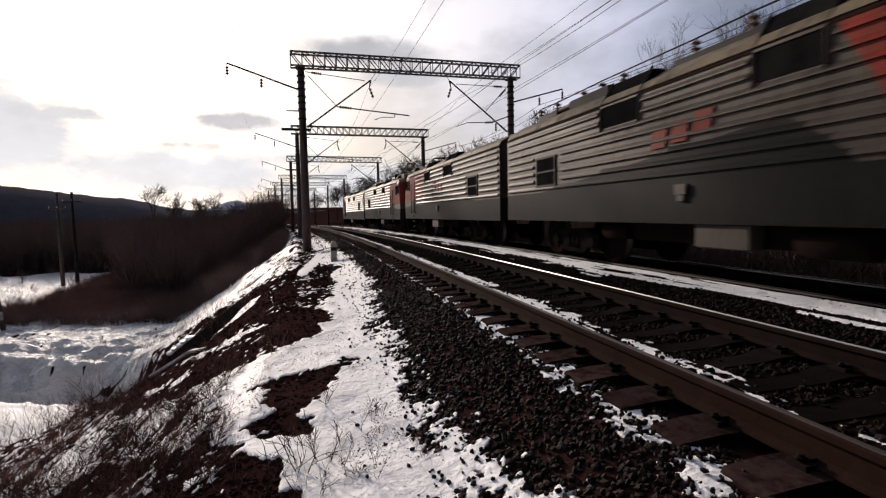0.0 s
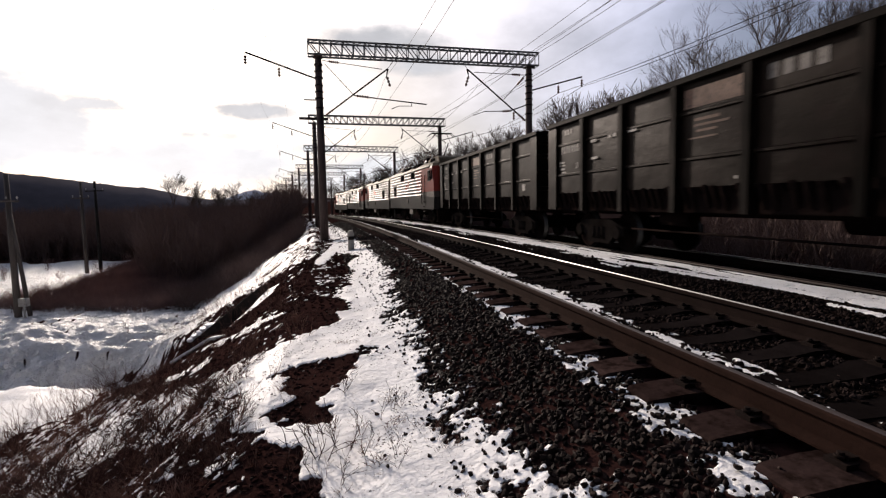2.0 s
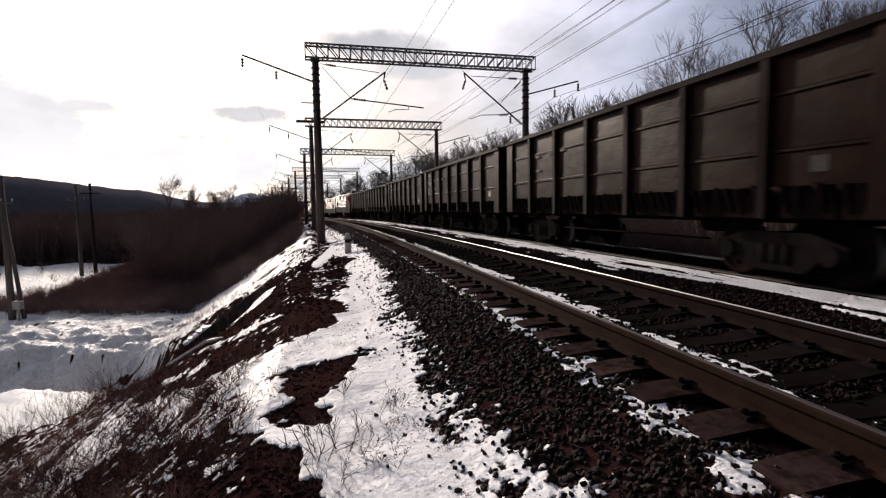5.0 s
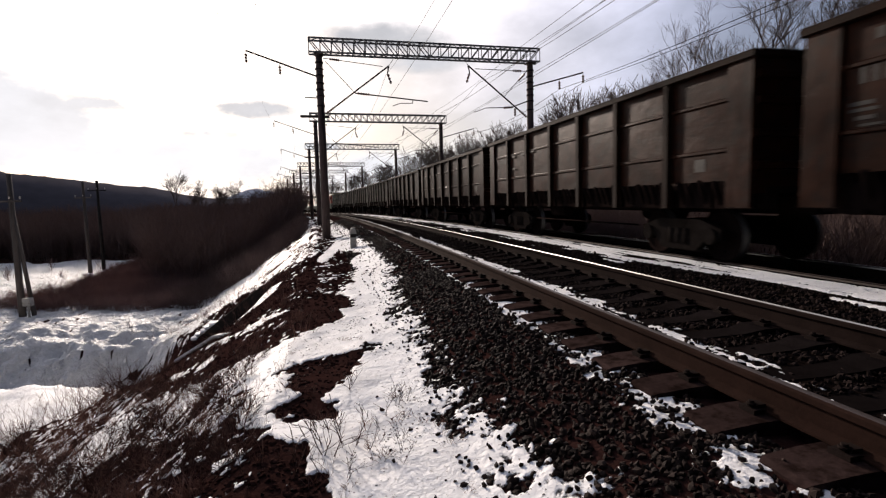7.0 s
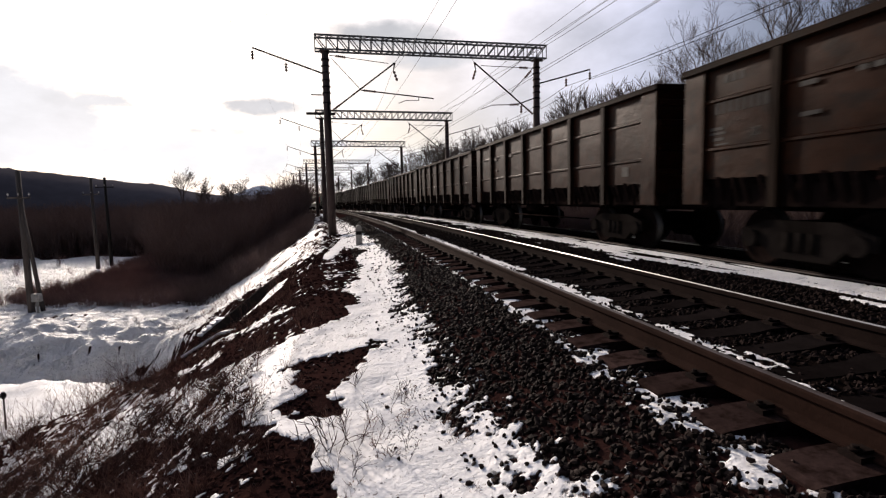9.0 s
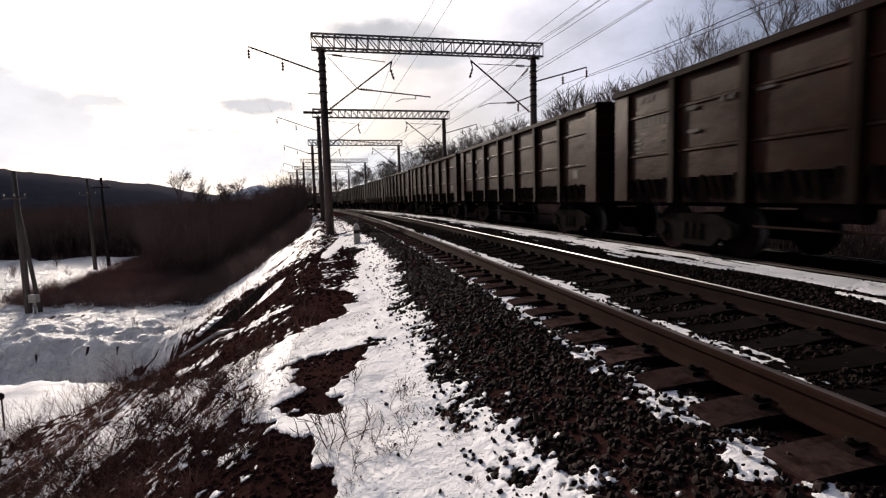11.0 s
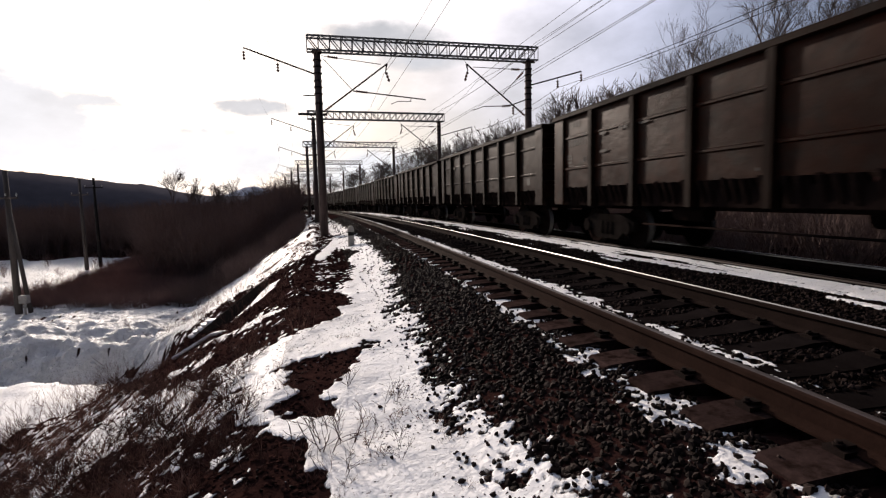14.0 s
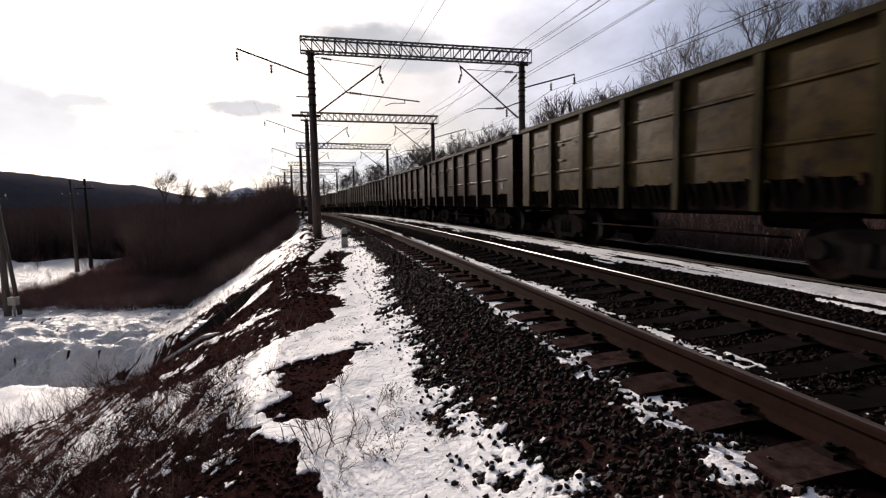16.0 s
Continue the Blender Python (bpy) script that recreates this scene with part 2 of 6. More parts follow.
# ---- materials ----
def surface(name, dark, light, rough=0.7, metal=0.0, fine=30.0, coarse=2.0, bump=0.3, spread=1.0, streak=1.0, tint=False, dirt=None, dirt_at=0.62, object_var=0.0, relief=0.01, gloss=0.5, sheen=None):
    """Paint, stone or metal: two colours mixed by a coarse and a fine noise, with relief and uneven gloss.
    tint: multiply by the object's own colour. dirt: a third colour in stains. streak: stretch along z."""
    ma = bpy.data.materials.new(name)
    ma.use_nodes = True
    nt = ma.node_tree
    N, L = nt.nodes.new, nt.links.new
    bs = nt.nodes["Principled BSDF"]
    co = N("ShaderNodeTexCoord")
    mp = N("ShaderNodeMapping")
    mp.inputs["Scale"].default_value = (1, 1, 1 / streak)
    L(co.outputs["Object"], mp.inputs["Vector"])
    info = N("ShaderNodeObjectInfo")
    if tint or object_var:                       # no two pieces wear alike
        shift = N("ShaderNodeMath")
        shift.operation = "MULTIPLY"
        shift.inputs[1].default_value = 90.0
        L(info.outputs["Random"], shift.inputs[0])
        L(shift.outputs[0], mp.inputs["Location"])

    def noise_at(scale, detail=6.0):
        n = N("ShaderNodeTexNoise")
        n.inputs["Scale"].default_value, n.inputs["Detail"].default_value, n.inputs["Roughness"].default_value = scale, detail, 0.62
        L(mp.outputs[0], n.inputs["Vector"])
        return n.outputs["Fac"]

    big, small = noise_at(coarse), noise_at(fine)
    add = N("ShaderNodeMath")
    add.operation = "MULTIPLY_ADD"
    L(small, add.inputs[0])
    add.inputs[1].default_value = 0.6
    L(big, add.inputs[2])
    rng = N("ShaderNodeMapRange")
    rng.inputs["From Min"].default_value, rng.inputs["From Max"].default_value = 0.8 - 0.25 * spread, 0.8 + 0.25 * spread
    L(add.outputs[0], rng.inputs["Value"])
    mix = N("ShaderNodeMix")
    mix.data_type = "RGBA"
    mix.inputs["A"].default_value, mix.inputs["B"].default_value = (*dark, 1), (*light, 1)
    L(rng.outputs[0], mix.inputs["Factor"])
    col = mix.outputs["Result"]
    if tint:
        mul = N("ShaderNodeMix")
        mul.data_type, mul.blend_type = "RGBA", "MULTIPLY"
        mul.inputs["Factor"].default_value = 1.0
        L(col, mul.inputs["A"])
        L(info.outputs["Color"], mul.inputs["B"])
        col = mul.outputs["Result"]
    if dirt:
        n = noise_at(coarse * 2.7, 9.0)
        r2 = N("ShaderNodeMapRange")
        r2.inputs["From Min"].default_value, r2.inputs["From Max"].default_value = dirt_at - 0.08, dirt_at + 0.08
        L(n, r2.inputs["Value"])
        mx = N("ShaderNodeMix")
        mx.data_type = "RGBA"
        L(r2.outputs[0], mx.inputs["Factor"])
        L(col, mx.inputs["A"])
        mx.inputs["B"].default_value = (*dirt, 1)
        col = mx.outputs["Result"]
    if object_var:
        hs = N("ShaderNodeHueSaturation")
        vr = N("ShaderNodeMapRange")
        vr.inputs["To Min"].default_value, vr.inputs["To Max"].default_value = 1 - object_var, 1 + object_var
        L(info.outputs["Random"], vr.inputs["Value"])
        L(vr.outputs[0], hs.inputs["Value"])
        L(col, hs.inputs["Color"])
        col = hs.outputs["Color"]
    L(col, bs.inputs["Base Color"])
    rr = N("ShaderNodeMapRange")
    rr.inputs["To Min"].default_value, rr.inputs["To Max"].default_value = max(0.05, rough - 0.12), min(1.0, rough + 0.12)
    L(small, rr.inputs["Value"])
    L(rr.outputs[0], bs.inputs["Roughness"])
    bs.inputs["Metallic"].default_value = metal
    bs.inputs["Specular IOR Level"].default_value = gloss
    if sheen:                                    # a warm tint on the gloss
        bs.inputs["Specular Tint"].default_value = (*sheen, 1)
    if bump:
        bp = N("ShaderNodeBump")
        bp.inputs["Strength"].default_value, bp.inputs["Distance"].default_value = bump, relief
        L(add.outputs[0], bp.inputs["Height"])
        L(bp.outputs[0], bs.inputs["Normal"])
    return ma


RUST_RAIL = surface("rusty_rail_side", (0.012, 0.0060, 0.0044), (0.025, 0.0130, 0.0098), 0.85, 0.0, 40, 3, 0.4, gloss=0.015)
# rail side with the darkness between the tracks put into its colour
SHADED_RAIL = surface("shaded_rail_side", (0.009, 0.0057, 0.0049), (0.019, 0.0122, 0.0104), 0.85, 0.0, 40, 3, 0.4, gloss=0.01)
RAIL_TOP = surface("worn_rail_head", (0.34, 0.33, 0.31), (0.48, 0.465, 0.45), 0.45, 1.0, 60, 2, 0.05, relief=0.001)
def brushed_along_rail(ma):
    """Fine scratches along the rail spread the reflection across it."""
    bs = ma.node_tree.nodes["Principled BSDF"]
    bs.inputs["Anisotropic"].default_value = 1.0
    across = ma.node_tree.nodes.new("ShaderNodeCombineXYZ")
    across.inputs[0].default_value, across.inputs[1].default_value = math.cos(0.2), math.sin(0.2)
    ma.node_tree.links.new(across.outputs[0], bs.inputs["Tangent"])


brushed_along_rail(RAIL_TOP)
SLEEPER = surface("weathered_concrete", (0.022, 0.0136, 0.0122), (0.048, 0.0300, 0.0268), 0.9, 0.0, 45, 3, 0.5, dirt=(0.013, 0.0078, 0.0066), dirt_at=0.54, object_var=0.25, gloss=0.0)
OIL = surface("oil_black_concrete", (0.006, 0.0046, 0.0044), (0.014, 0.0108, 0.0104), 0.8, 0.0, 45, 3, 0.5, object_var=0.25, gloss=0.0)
IRON = surface("oily_iron", (0.008, 0.0053, 0.0047), (0.017, 0.0116, 0.0100), 0.85, 0.0, 30, 4, 0.4, gloss=0.02)
POST = surface("stained_concrete_post", (0.055, 0.038, 0.036), (0.125, 0.090, 0.084), 0.85, 0.0, 25, 1.5, 0.4, streak=6, dirt=(0.022, 0.016, 0.015), dirt_at=0.6, gloss=0.2)
STEEL = surface("galvanised_steel", (0.10, 0.10, 0.105), (0.20, 0.20, 0.21), 0.55, 0.4, 30, 3, 0.2)
DARK_STEEL = surface("dark_painted_steel", (0.012, 0.010, 0.010), (0.030, 0.026, 0.025), 0.7, 0.0, 30, 3, 0.2, gloss=0.08)
WIRE = surface("copper_wire", (0.02, 0.018, 0.017), (0.04, 0.035, 0.032), 0.5, 0.5, 20, 3, 0.0)
INSULATOR = surface("brown_glazed_porcelain", (0.05, 0.018, 0.012), (0.09, 0.035, 0.022), 0.3, 0.0, 20, 3, 0.0)
BARK = surface("grey_bark", (0.025, 0.020, 0.018), (0.065, 0.052, 0.046), 0.9, 0.0, 14, 2, 0.5, streak=3, gloss=0.1)
TWIG = surface("bare_twigs", (0.07, 0.057, 0.051), (0.16, 0.130, 0.114), 0.9, 0.0, 3, 0.4, 0.0, gloss=0.1)
BRUSH = surface("brown_brush", (0.100, 0.070, 0.063), (0.205, 0.146, 0.131), 0.95, 0.0, 2, 0.15, 0.0, gloss=0.0)
RED_BRUSH = surface("reddish_brush", (0.140, 0.088, 0.080), (0.30, 0.195, 0.174), 0.95, 0.0, 2, 0.25, 0.0, gloss=0.0)
DRY_GRASS = surface("dry_grass", (0.092, 0.048, 0.037), (0.25, 0.140, 0.108), 0.95, 0.0, 6, 1.0, 0.0, gloss=0.05)
SHRUB_BARK = surface("reddish_shrub_bark", (0.030, 0.0150, 0.0120), (0.092, 0.049, 0.040), 0.9, 0.0, 20, 3, 0.0, gloss=0.05)
WHITE_POLE = surface("snowy_pale_pole", (0.55, 0.54, 0.54), (0.78, 0.77, 0.76), 0.7, 0.0, 30, 4, 0.2, gloss=0.1)
SNOW_LUMP = surface("old_snow", (0.74, 0.75, 0.78), (0.84, 0.84, 0.85), 0.6, 0.0, 40, 5, 0.4)
CONCRETE = surface("old_concrete_wall", (0.016, 0.012, 0.011), (0.036, 0.029, 0.026), 0.9, 0.0, 20, 1.0, 0.5, dirt=(0.025, 0.020, 0.018), dirt_at=0.55, gloss=0.1)
PALE = surface("pale_painted_concrete", (0.30, 0.28, 0.26), (0.46, 0.44, 0.41), 0.8, 0.0, 30, 4, 0.3, dirt=(0.14, 0.11, 0.09), dirt_at=0.64, gloss=0.2)
WOOD_POLE = surface("grey_wood_pole", (0.06, 0.05, 0.046), (0.13, 0.112, 0.104), 0.9, 0.0, 18, 2, 0.4, streak=8, gloss=0.1)
WAGON = surface("wagon_paint", (0.032, 0.0160, 0.0122), (0.196, 0.101, 0.074), 0.38, 0.0, 4, 1.6, 0.34, spread=1.35, tint=True, streak=1.2, dirt=(0.0095, 0.0056, 0.0048), dirt_at=0.57, relief=0.04, gloss=0.05, sheen=(1.0, 0.78, 0.66))
# wagon paint darkened for ribs: the shade on their near sides is in it
WAGON_RIB = surface("shaded_wagon_paint", (0.026, 0.0170, 0.0142), (0.090, 0.061, 0.051), 0.66, 0.0, 30, 2, 0.3, tint=True, streak=3, dirt=(0.009, 0.0060, 0.0052), dirt_at=0.56, gloss=0.03, sheen=(1.0, 0.80, 0.68))
# near-black base colour of wheels, floors, sills and hatch hinges
UNDER = surface("near_black_running_gear", (0.0065, 0.0044, 0.0040), (0.0165, 0.0112, 0.0102), 1.0, 0.0, 14, 1.5, 0.4, spread=1.5, gloss=0.0)
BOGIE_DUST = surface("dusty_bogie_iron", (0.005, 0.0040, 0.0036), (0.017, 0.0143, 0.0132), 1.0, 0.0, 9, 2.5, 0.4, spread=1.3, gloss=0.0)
TREAD = surface("wheel_tread", (0.06, 0.056, 0.052), (0.13, 0.125, 0.12), 0.5, 1.0, 30, 4, 0.1)
STENCIL = surface("white_stencil_paint", (0.5, 0.48, 0.46), (1.0, 0.97, 0.94), 0.7, 0.0, 40, 5, 0.0, dirt=(0.05, 0.04, 0.035), dirt_at=0.60, tint=True, gloss=0.15)
# light grey paint set very dark: its turn from the sun is coloured in
LOCO_CREAM = surface("dusty_shaded_light_grey_paint", (0.036, 0.028, 0.023), (0.072, 0.058, 0.049), 0.52, 0.0, 18, 0.8, 0.15, streak=3, dirt=(0.022, 0.017, 0.014), dirt_at=0.58, gloss=0.12, sheen=(1.0, 0.88, 0.78))
LOCO_GREY = surface("dusty_dark_grey_paint", (0.008, 0.0076, 0.0072), (0.018, 0.017, 0.016), 0.42, 0.0, 18, 0.8, 0.15, streak=3, dirt=(0.016, 0.014, 0.012), dirt_at=0.6, gloss=0.04)
# roof tan lighter than the sides: sunlight on the slope is coloured in
LOCO_ROOF = surface("dusty_sunlit_tan_paint", (0.085, 0.066, 0.043), (0.185, 0.145, 0.095), 0.6, 0.0, 14, 0.8, 0.2, streak=2, dirt=(0.04, 0.032, 0.024), dirt_at=0.58, gloss=0.06)
LOCO_RED = surface("dusty_red_paint", (0.14, 0.016, 0.010), (0.23, 0.030, 0.018), 0.42, 0.0, 18, 0.8, 0.15, streak=3, dirt=(0.08, 0.018, 0.013), dirt_at=0.62, gloss=0.06)
BLACK = surface("black_grille", (0.006, 0.006, 0.006), (0.016, 0.015, 0.015), 0.9, 0.0, 20, 2, 0.1, gloss=0.0)


def glass_material():
    ma = bpy.data.materials.new("cab_window_glass")
    ma.use_nodes = True
    bs = ma.node_tree.nodes["Principled BSDF"]
    bs.inputs["Base Color"].default_value, bs.inputs["Roughness"].default_value = (0.008, 0.009, 0.011, 1), 0.12
    bs.inputs["Specular IOR Level"].default_value = 0.08
    return ma


GLASS = glass_material()


# ---- ground ----
def lump(x, y, scale, seed=0.0):
    """Smooth value noise in 0..1 on arrays, three octaves."""
    total, amp, norm = 0.0, 1.0, 0.0
    for k in range(3):
        X, Y = x / scale * 2**k + seed * 17.3 + 100, y / scale * 2**k + seed * 9.1 + 100
        i, j = np.floor(X), np.floor(Y)
        fx, fy = X - i, Y - j
        fx, fy = fx * fx * (3 - 2 * fx), fy * fy * (3 - 2 * fy)

        def h(a, b):
            v = np.sin(a * 127.1 + b * 311.7 + k * 74.7) * 43758.5453
            return v - np.floor(v)
        v = (h(i, j) * (1 - fx) + h(i + 1, j) * fx) * (1 - fy) + (h(i, j + 1) * (1 - fx) + h(i + 1, j + 1) * fx) * fy
        total, norm, amp = total + amp * v, norm + amp, amp * 0.5
    return total / norm


def step(a, b, v):
    t = np.clip((v - a) / (b - a), 0, 1)
    return t * t * (3 - 2 * t)


BED = (-420, -60, -24, -10.2, -9.3, -4.25, -3.7, -3.0, -2.7, -2.4, -2.1, -1.75, -1.38, -1.1, -0.97, -0.78, -0.68, 0.68, 0.78, 0.97, 1.1, 1.38, 1.75, 2.3, 3.4, 3.85, 6.1, 6.9, 8.0, 9.5, 14, 40, 120, 700)
BED_Z = (-4.3, -4.4, -4.5, -4.45, -4.1, -0.90, -0.66, -0.63, -0.60, -0.55, -0.46, -0.325, -0.240, -0.238, -0.258, -0.272, -0.230, -0.230, -0.262, -0.262, -0.250, -0.236, -0.21, -0.20, -0.21, -0.42, -0.46, -0.75, -1.25, -1.1, -0.6, 1.6, 6.0, 30.0)


def creek(x, y):
    """The bed of the creek that leaves the culvert: 0 outside, 1 in its middle."""
    mid = creek_mid(x)
    half = np.interp(x, (-16, -12, -9.6, -6.6, -4.5), (1.5, 1.5, 1.25, 1.45, 1.30)) + (lump(x, y, 1.6, 41) - 0.5) * 0.9 + (lump(x, y, 0.4, 42) - 0.5) * 0.5
    return (1 - step(half - 0.9, half + 0.65, np.abs(y - mid))) * (1 - step(-4.9, -4.4, x))


def creek_mid(x):
    return np.interp(x, (-60, -18, -12.5, -9.6, -6.6, -4.4), (19.0, 18.1, 18.1, 16.8, 12.7, 12.1)) + 0.25 * np.sin(x * 1.1) * (x < -10)


def dark_bank(x, y):
    """Snow cleared to dark earth: the bank foot's shadow line, holes in its snow, the culvert channel."""
    rag = (lump(x, y, 0.7, 46) - 0.5) * 1.1 + (lump(x, y, 0.22, 47) - 0.5) * 0.6
    off = y - creek_mid(x)
    # shadow line along the bank's foot, drawn as a strip of dark earth
    foot = step(0.22, 0.08, np.abs(off + 0.35) + rag * 0.4) * step(-13.4, -12.0, x) * step(-7.2, -8.2, x)
    holes = step(0.66, 0.72, lump(x * 0.6, y * 1.2, 0.8, 48)) * step(1.9, 1.2, np.abs(off - 0.2)) * step(-7.5, -8.5, x)
    channel = step(0.04, 0.2, creek(x, y)) * step(-7.5, -6.9, x + rag * 0.2)
    return np.maximum.reduce([foot, holes, channel])


def height(x, y):
    s, u = track_coords(x, y)
    z = np.interp(u, BED, BED_Z)
    left = step(-4.2, -6.5, u)
    z = z + left * (lump(x, y, 2.2, 1) - 0.5) * 0.35 + step(-9.0, -14.0, u) * (lump(x, y, 7, 2) - 0.5) * 0.22
    z = z + step(-2.3, -3.0, u) * (1 - left) * (lump(x, y, 0.8, 3) - 0.5) * 0.10
    z = z + step(-8.5, -10.5, u) * ((lump(x * 0.6, y, 0.8, 18) - 0.5) * 0.20 + (lump(x * 0.5, y, 0.26, 19) - 0.5) * 0.22) * step(16.5, 20.0, y)
    bank = step(-8.2, -9.6, u) * step(16.2, 18.0, y) * step(27.0, 22.5, y)
    z = z + bank * ((lump(x, y, 1.3, 44) - 0.5) * 0.55 + (lump(x * 0.7, y, 0.5, 45) - 0.5) * 0.50 + (lump(x * 0.6, y, 0.2, 49) - 0.5) * 0.16)
    z = z - creek(x, y) * np.interp(x, (-9.6, -8.2, -7.2, -6.6), (1.0, 0.3, 0.3, 0.85)) * (0.75 + 0.5 * lump(x, y, 1.1, 4) + 0.35 * lump(x, y, 0.35, 43))
    return z + fall(s)


# patches beside the path, outlines in arc and offset
BARE = (
    ((6.15, -2.80), (6.2, -3.28), (5.98, -3.72), (5.1, -3.57), (4.65, -3.72), (4.5, -3.3), (4.7, -3.2), (5.0, -3.3), (5.55, -3.05)),
    ((4.45, -3.66), (4.2, -3.53), (3.95, -3.43), (3.75, -3.43), (3.65, -3.5), (3.45, -3.4), (1.5, -3.3), (1.5, -5.5), (4.8, -5.2), (6.8, -5.7), (5.1, -4.44), (4.75, -3.9)),
    ((13.7, -11.0), (14.6, -10.7), (15.8, -10.1), (15.4, -8.9), (11.5, -7.0), (10.6, -7.4), (10.5, -7.8), (11.5, -9.2), (10.5, -10.2), (9.0, -12.0)),
    ((14.2, -6.5), (14.5, -5.3), (12.6, -5.4), (11.7, -5.3), (12.3, -6.3)),
    ((10.1, -3.03), (9.1, -2.87), (8.55, -3.1), (7.9, -3.07), (7.9, -3.5), (9.8, -3.6)),
)
DRIFTS = (
    ((8.25, -2.75), (7.6, -3.25), (7.1, -3.95), (7.6, -4.7), (5.95, -4.0), (6.1, -3.7), (6.3, -3.3), (6.25, -2.9)),
    ((5.95, -3.71), (5.7, -3.8), (5.15, -3.66), (4.9, -3.81), (4.85, -3.67), (5.05, -3.57), (5.4, -3.63)),
    ((12.5, -5.3), (14.4, -5.2), (15.6, -5.0), (14.6, -4.5), (13.6, -4.5), (12.8, -4.9)),
)
MOTTLED = (
    ((13.0, -10.2), (12.3, -7.93), (8.57, -5.43), (6.9, -4.33), (5.57, -3.84), (5.27, -4.29), (6.47, -5.33), (8.54, -7.2), (11.4, -9.59)),
    ((7.5, -4.75), (8.5, -5.65), (6.05, -4.95), (5.05, -4.35), (4.85, -3.9), (4.95, -3.75), (5.1, -3.7), (5.95, -3.8)),
    ((9.6, -8.4), (11.2, -9.0), (9.4, -7.1), (10.3, -6.5), (7.15, -5.4), (7.25, -6.0), (7.25, -6.7)),
    ((11.2, -7.2), (10.3, -6.15), (9.2, -5.15), (9.2, -4.95), (10.4, -5.85), (11.3, -6.95)),
    ((11.2, -5.6), (10.0, -4.62), (9.3, -3.95), (9.35, -3.8), (10.05, -4.42), (11.2, -5.4)),
)
EARTH = ((13.6, -2.9, 0.9, 0.22, 0.1), (16.5, -2.6, 1.2, 0.3, 0.0))
DRIFT = ((19.0, -3.1, 3.0, 0.25, 0.1), (14.8, -2.4, 1.2, 0.22, 0.1))


def blob(s, u, c):
    cs, cu, a, b, skew = c
    return ((s - cs) / a)**2 + ((u - cu - skew * (s - cs)) / b)**2


def beyond(s, u, outline):
    """Distance from an outline, negative inside it; arcs count a third."""
    s, u = s / 3, u
    best, inside = np.full(s.shape, 1e9), np.zeros(s.shape, bool)
    for (s0, u0), (s1, u1) in zip(outline, outline[1:] + outline[:1]):
        a0, a1 = s0 / 3, s1 / 3
        dx, dy = a1 - a0, u1 - u0
        t = np.clip(((s - a0) * dx + (u - u0) * dy) / (dx * dx + dy * dy), 0, 1)
        best = np.minimum(best, np.hypot(s - a0 - t * dx, u - u0 - t * dy))
        if dy:
            inside ^= ((u0 > u) != (u1 > u)) & (s < a0 + (u - u0) / dy * dx)
    return np.where(inside, -best, best)


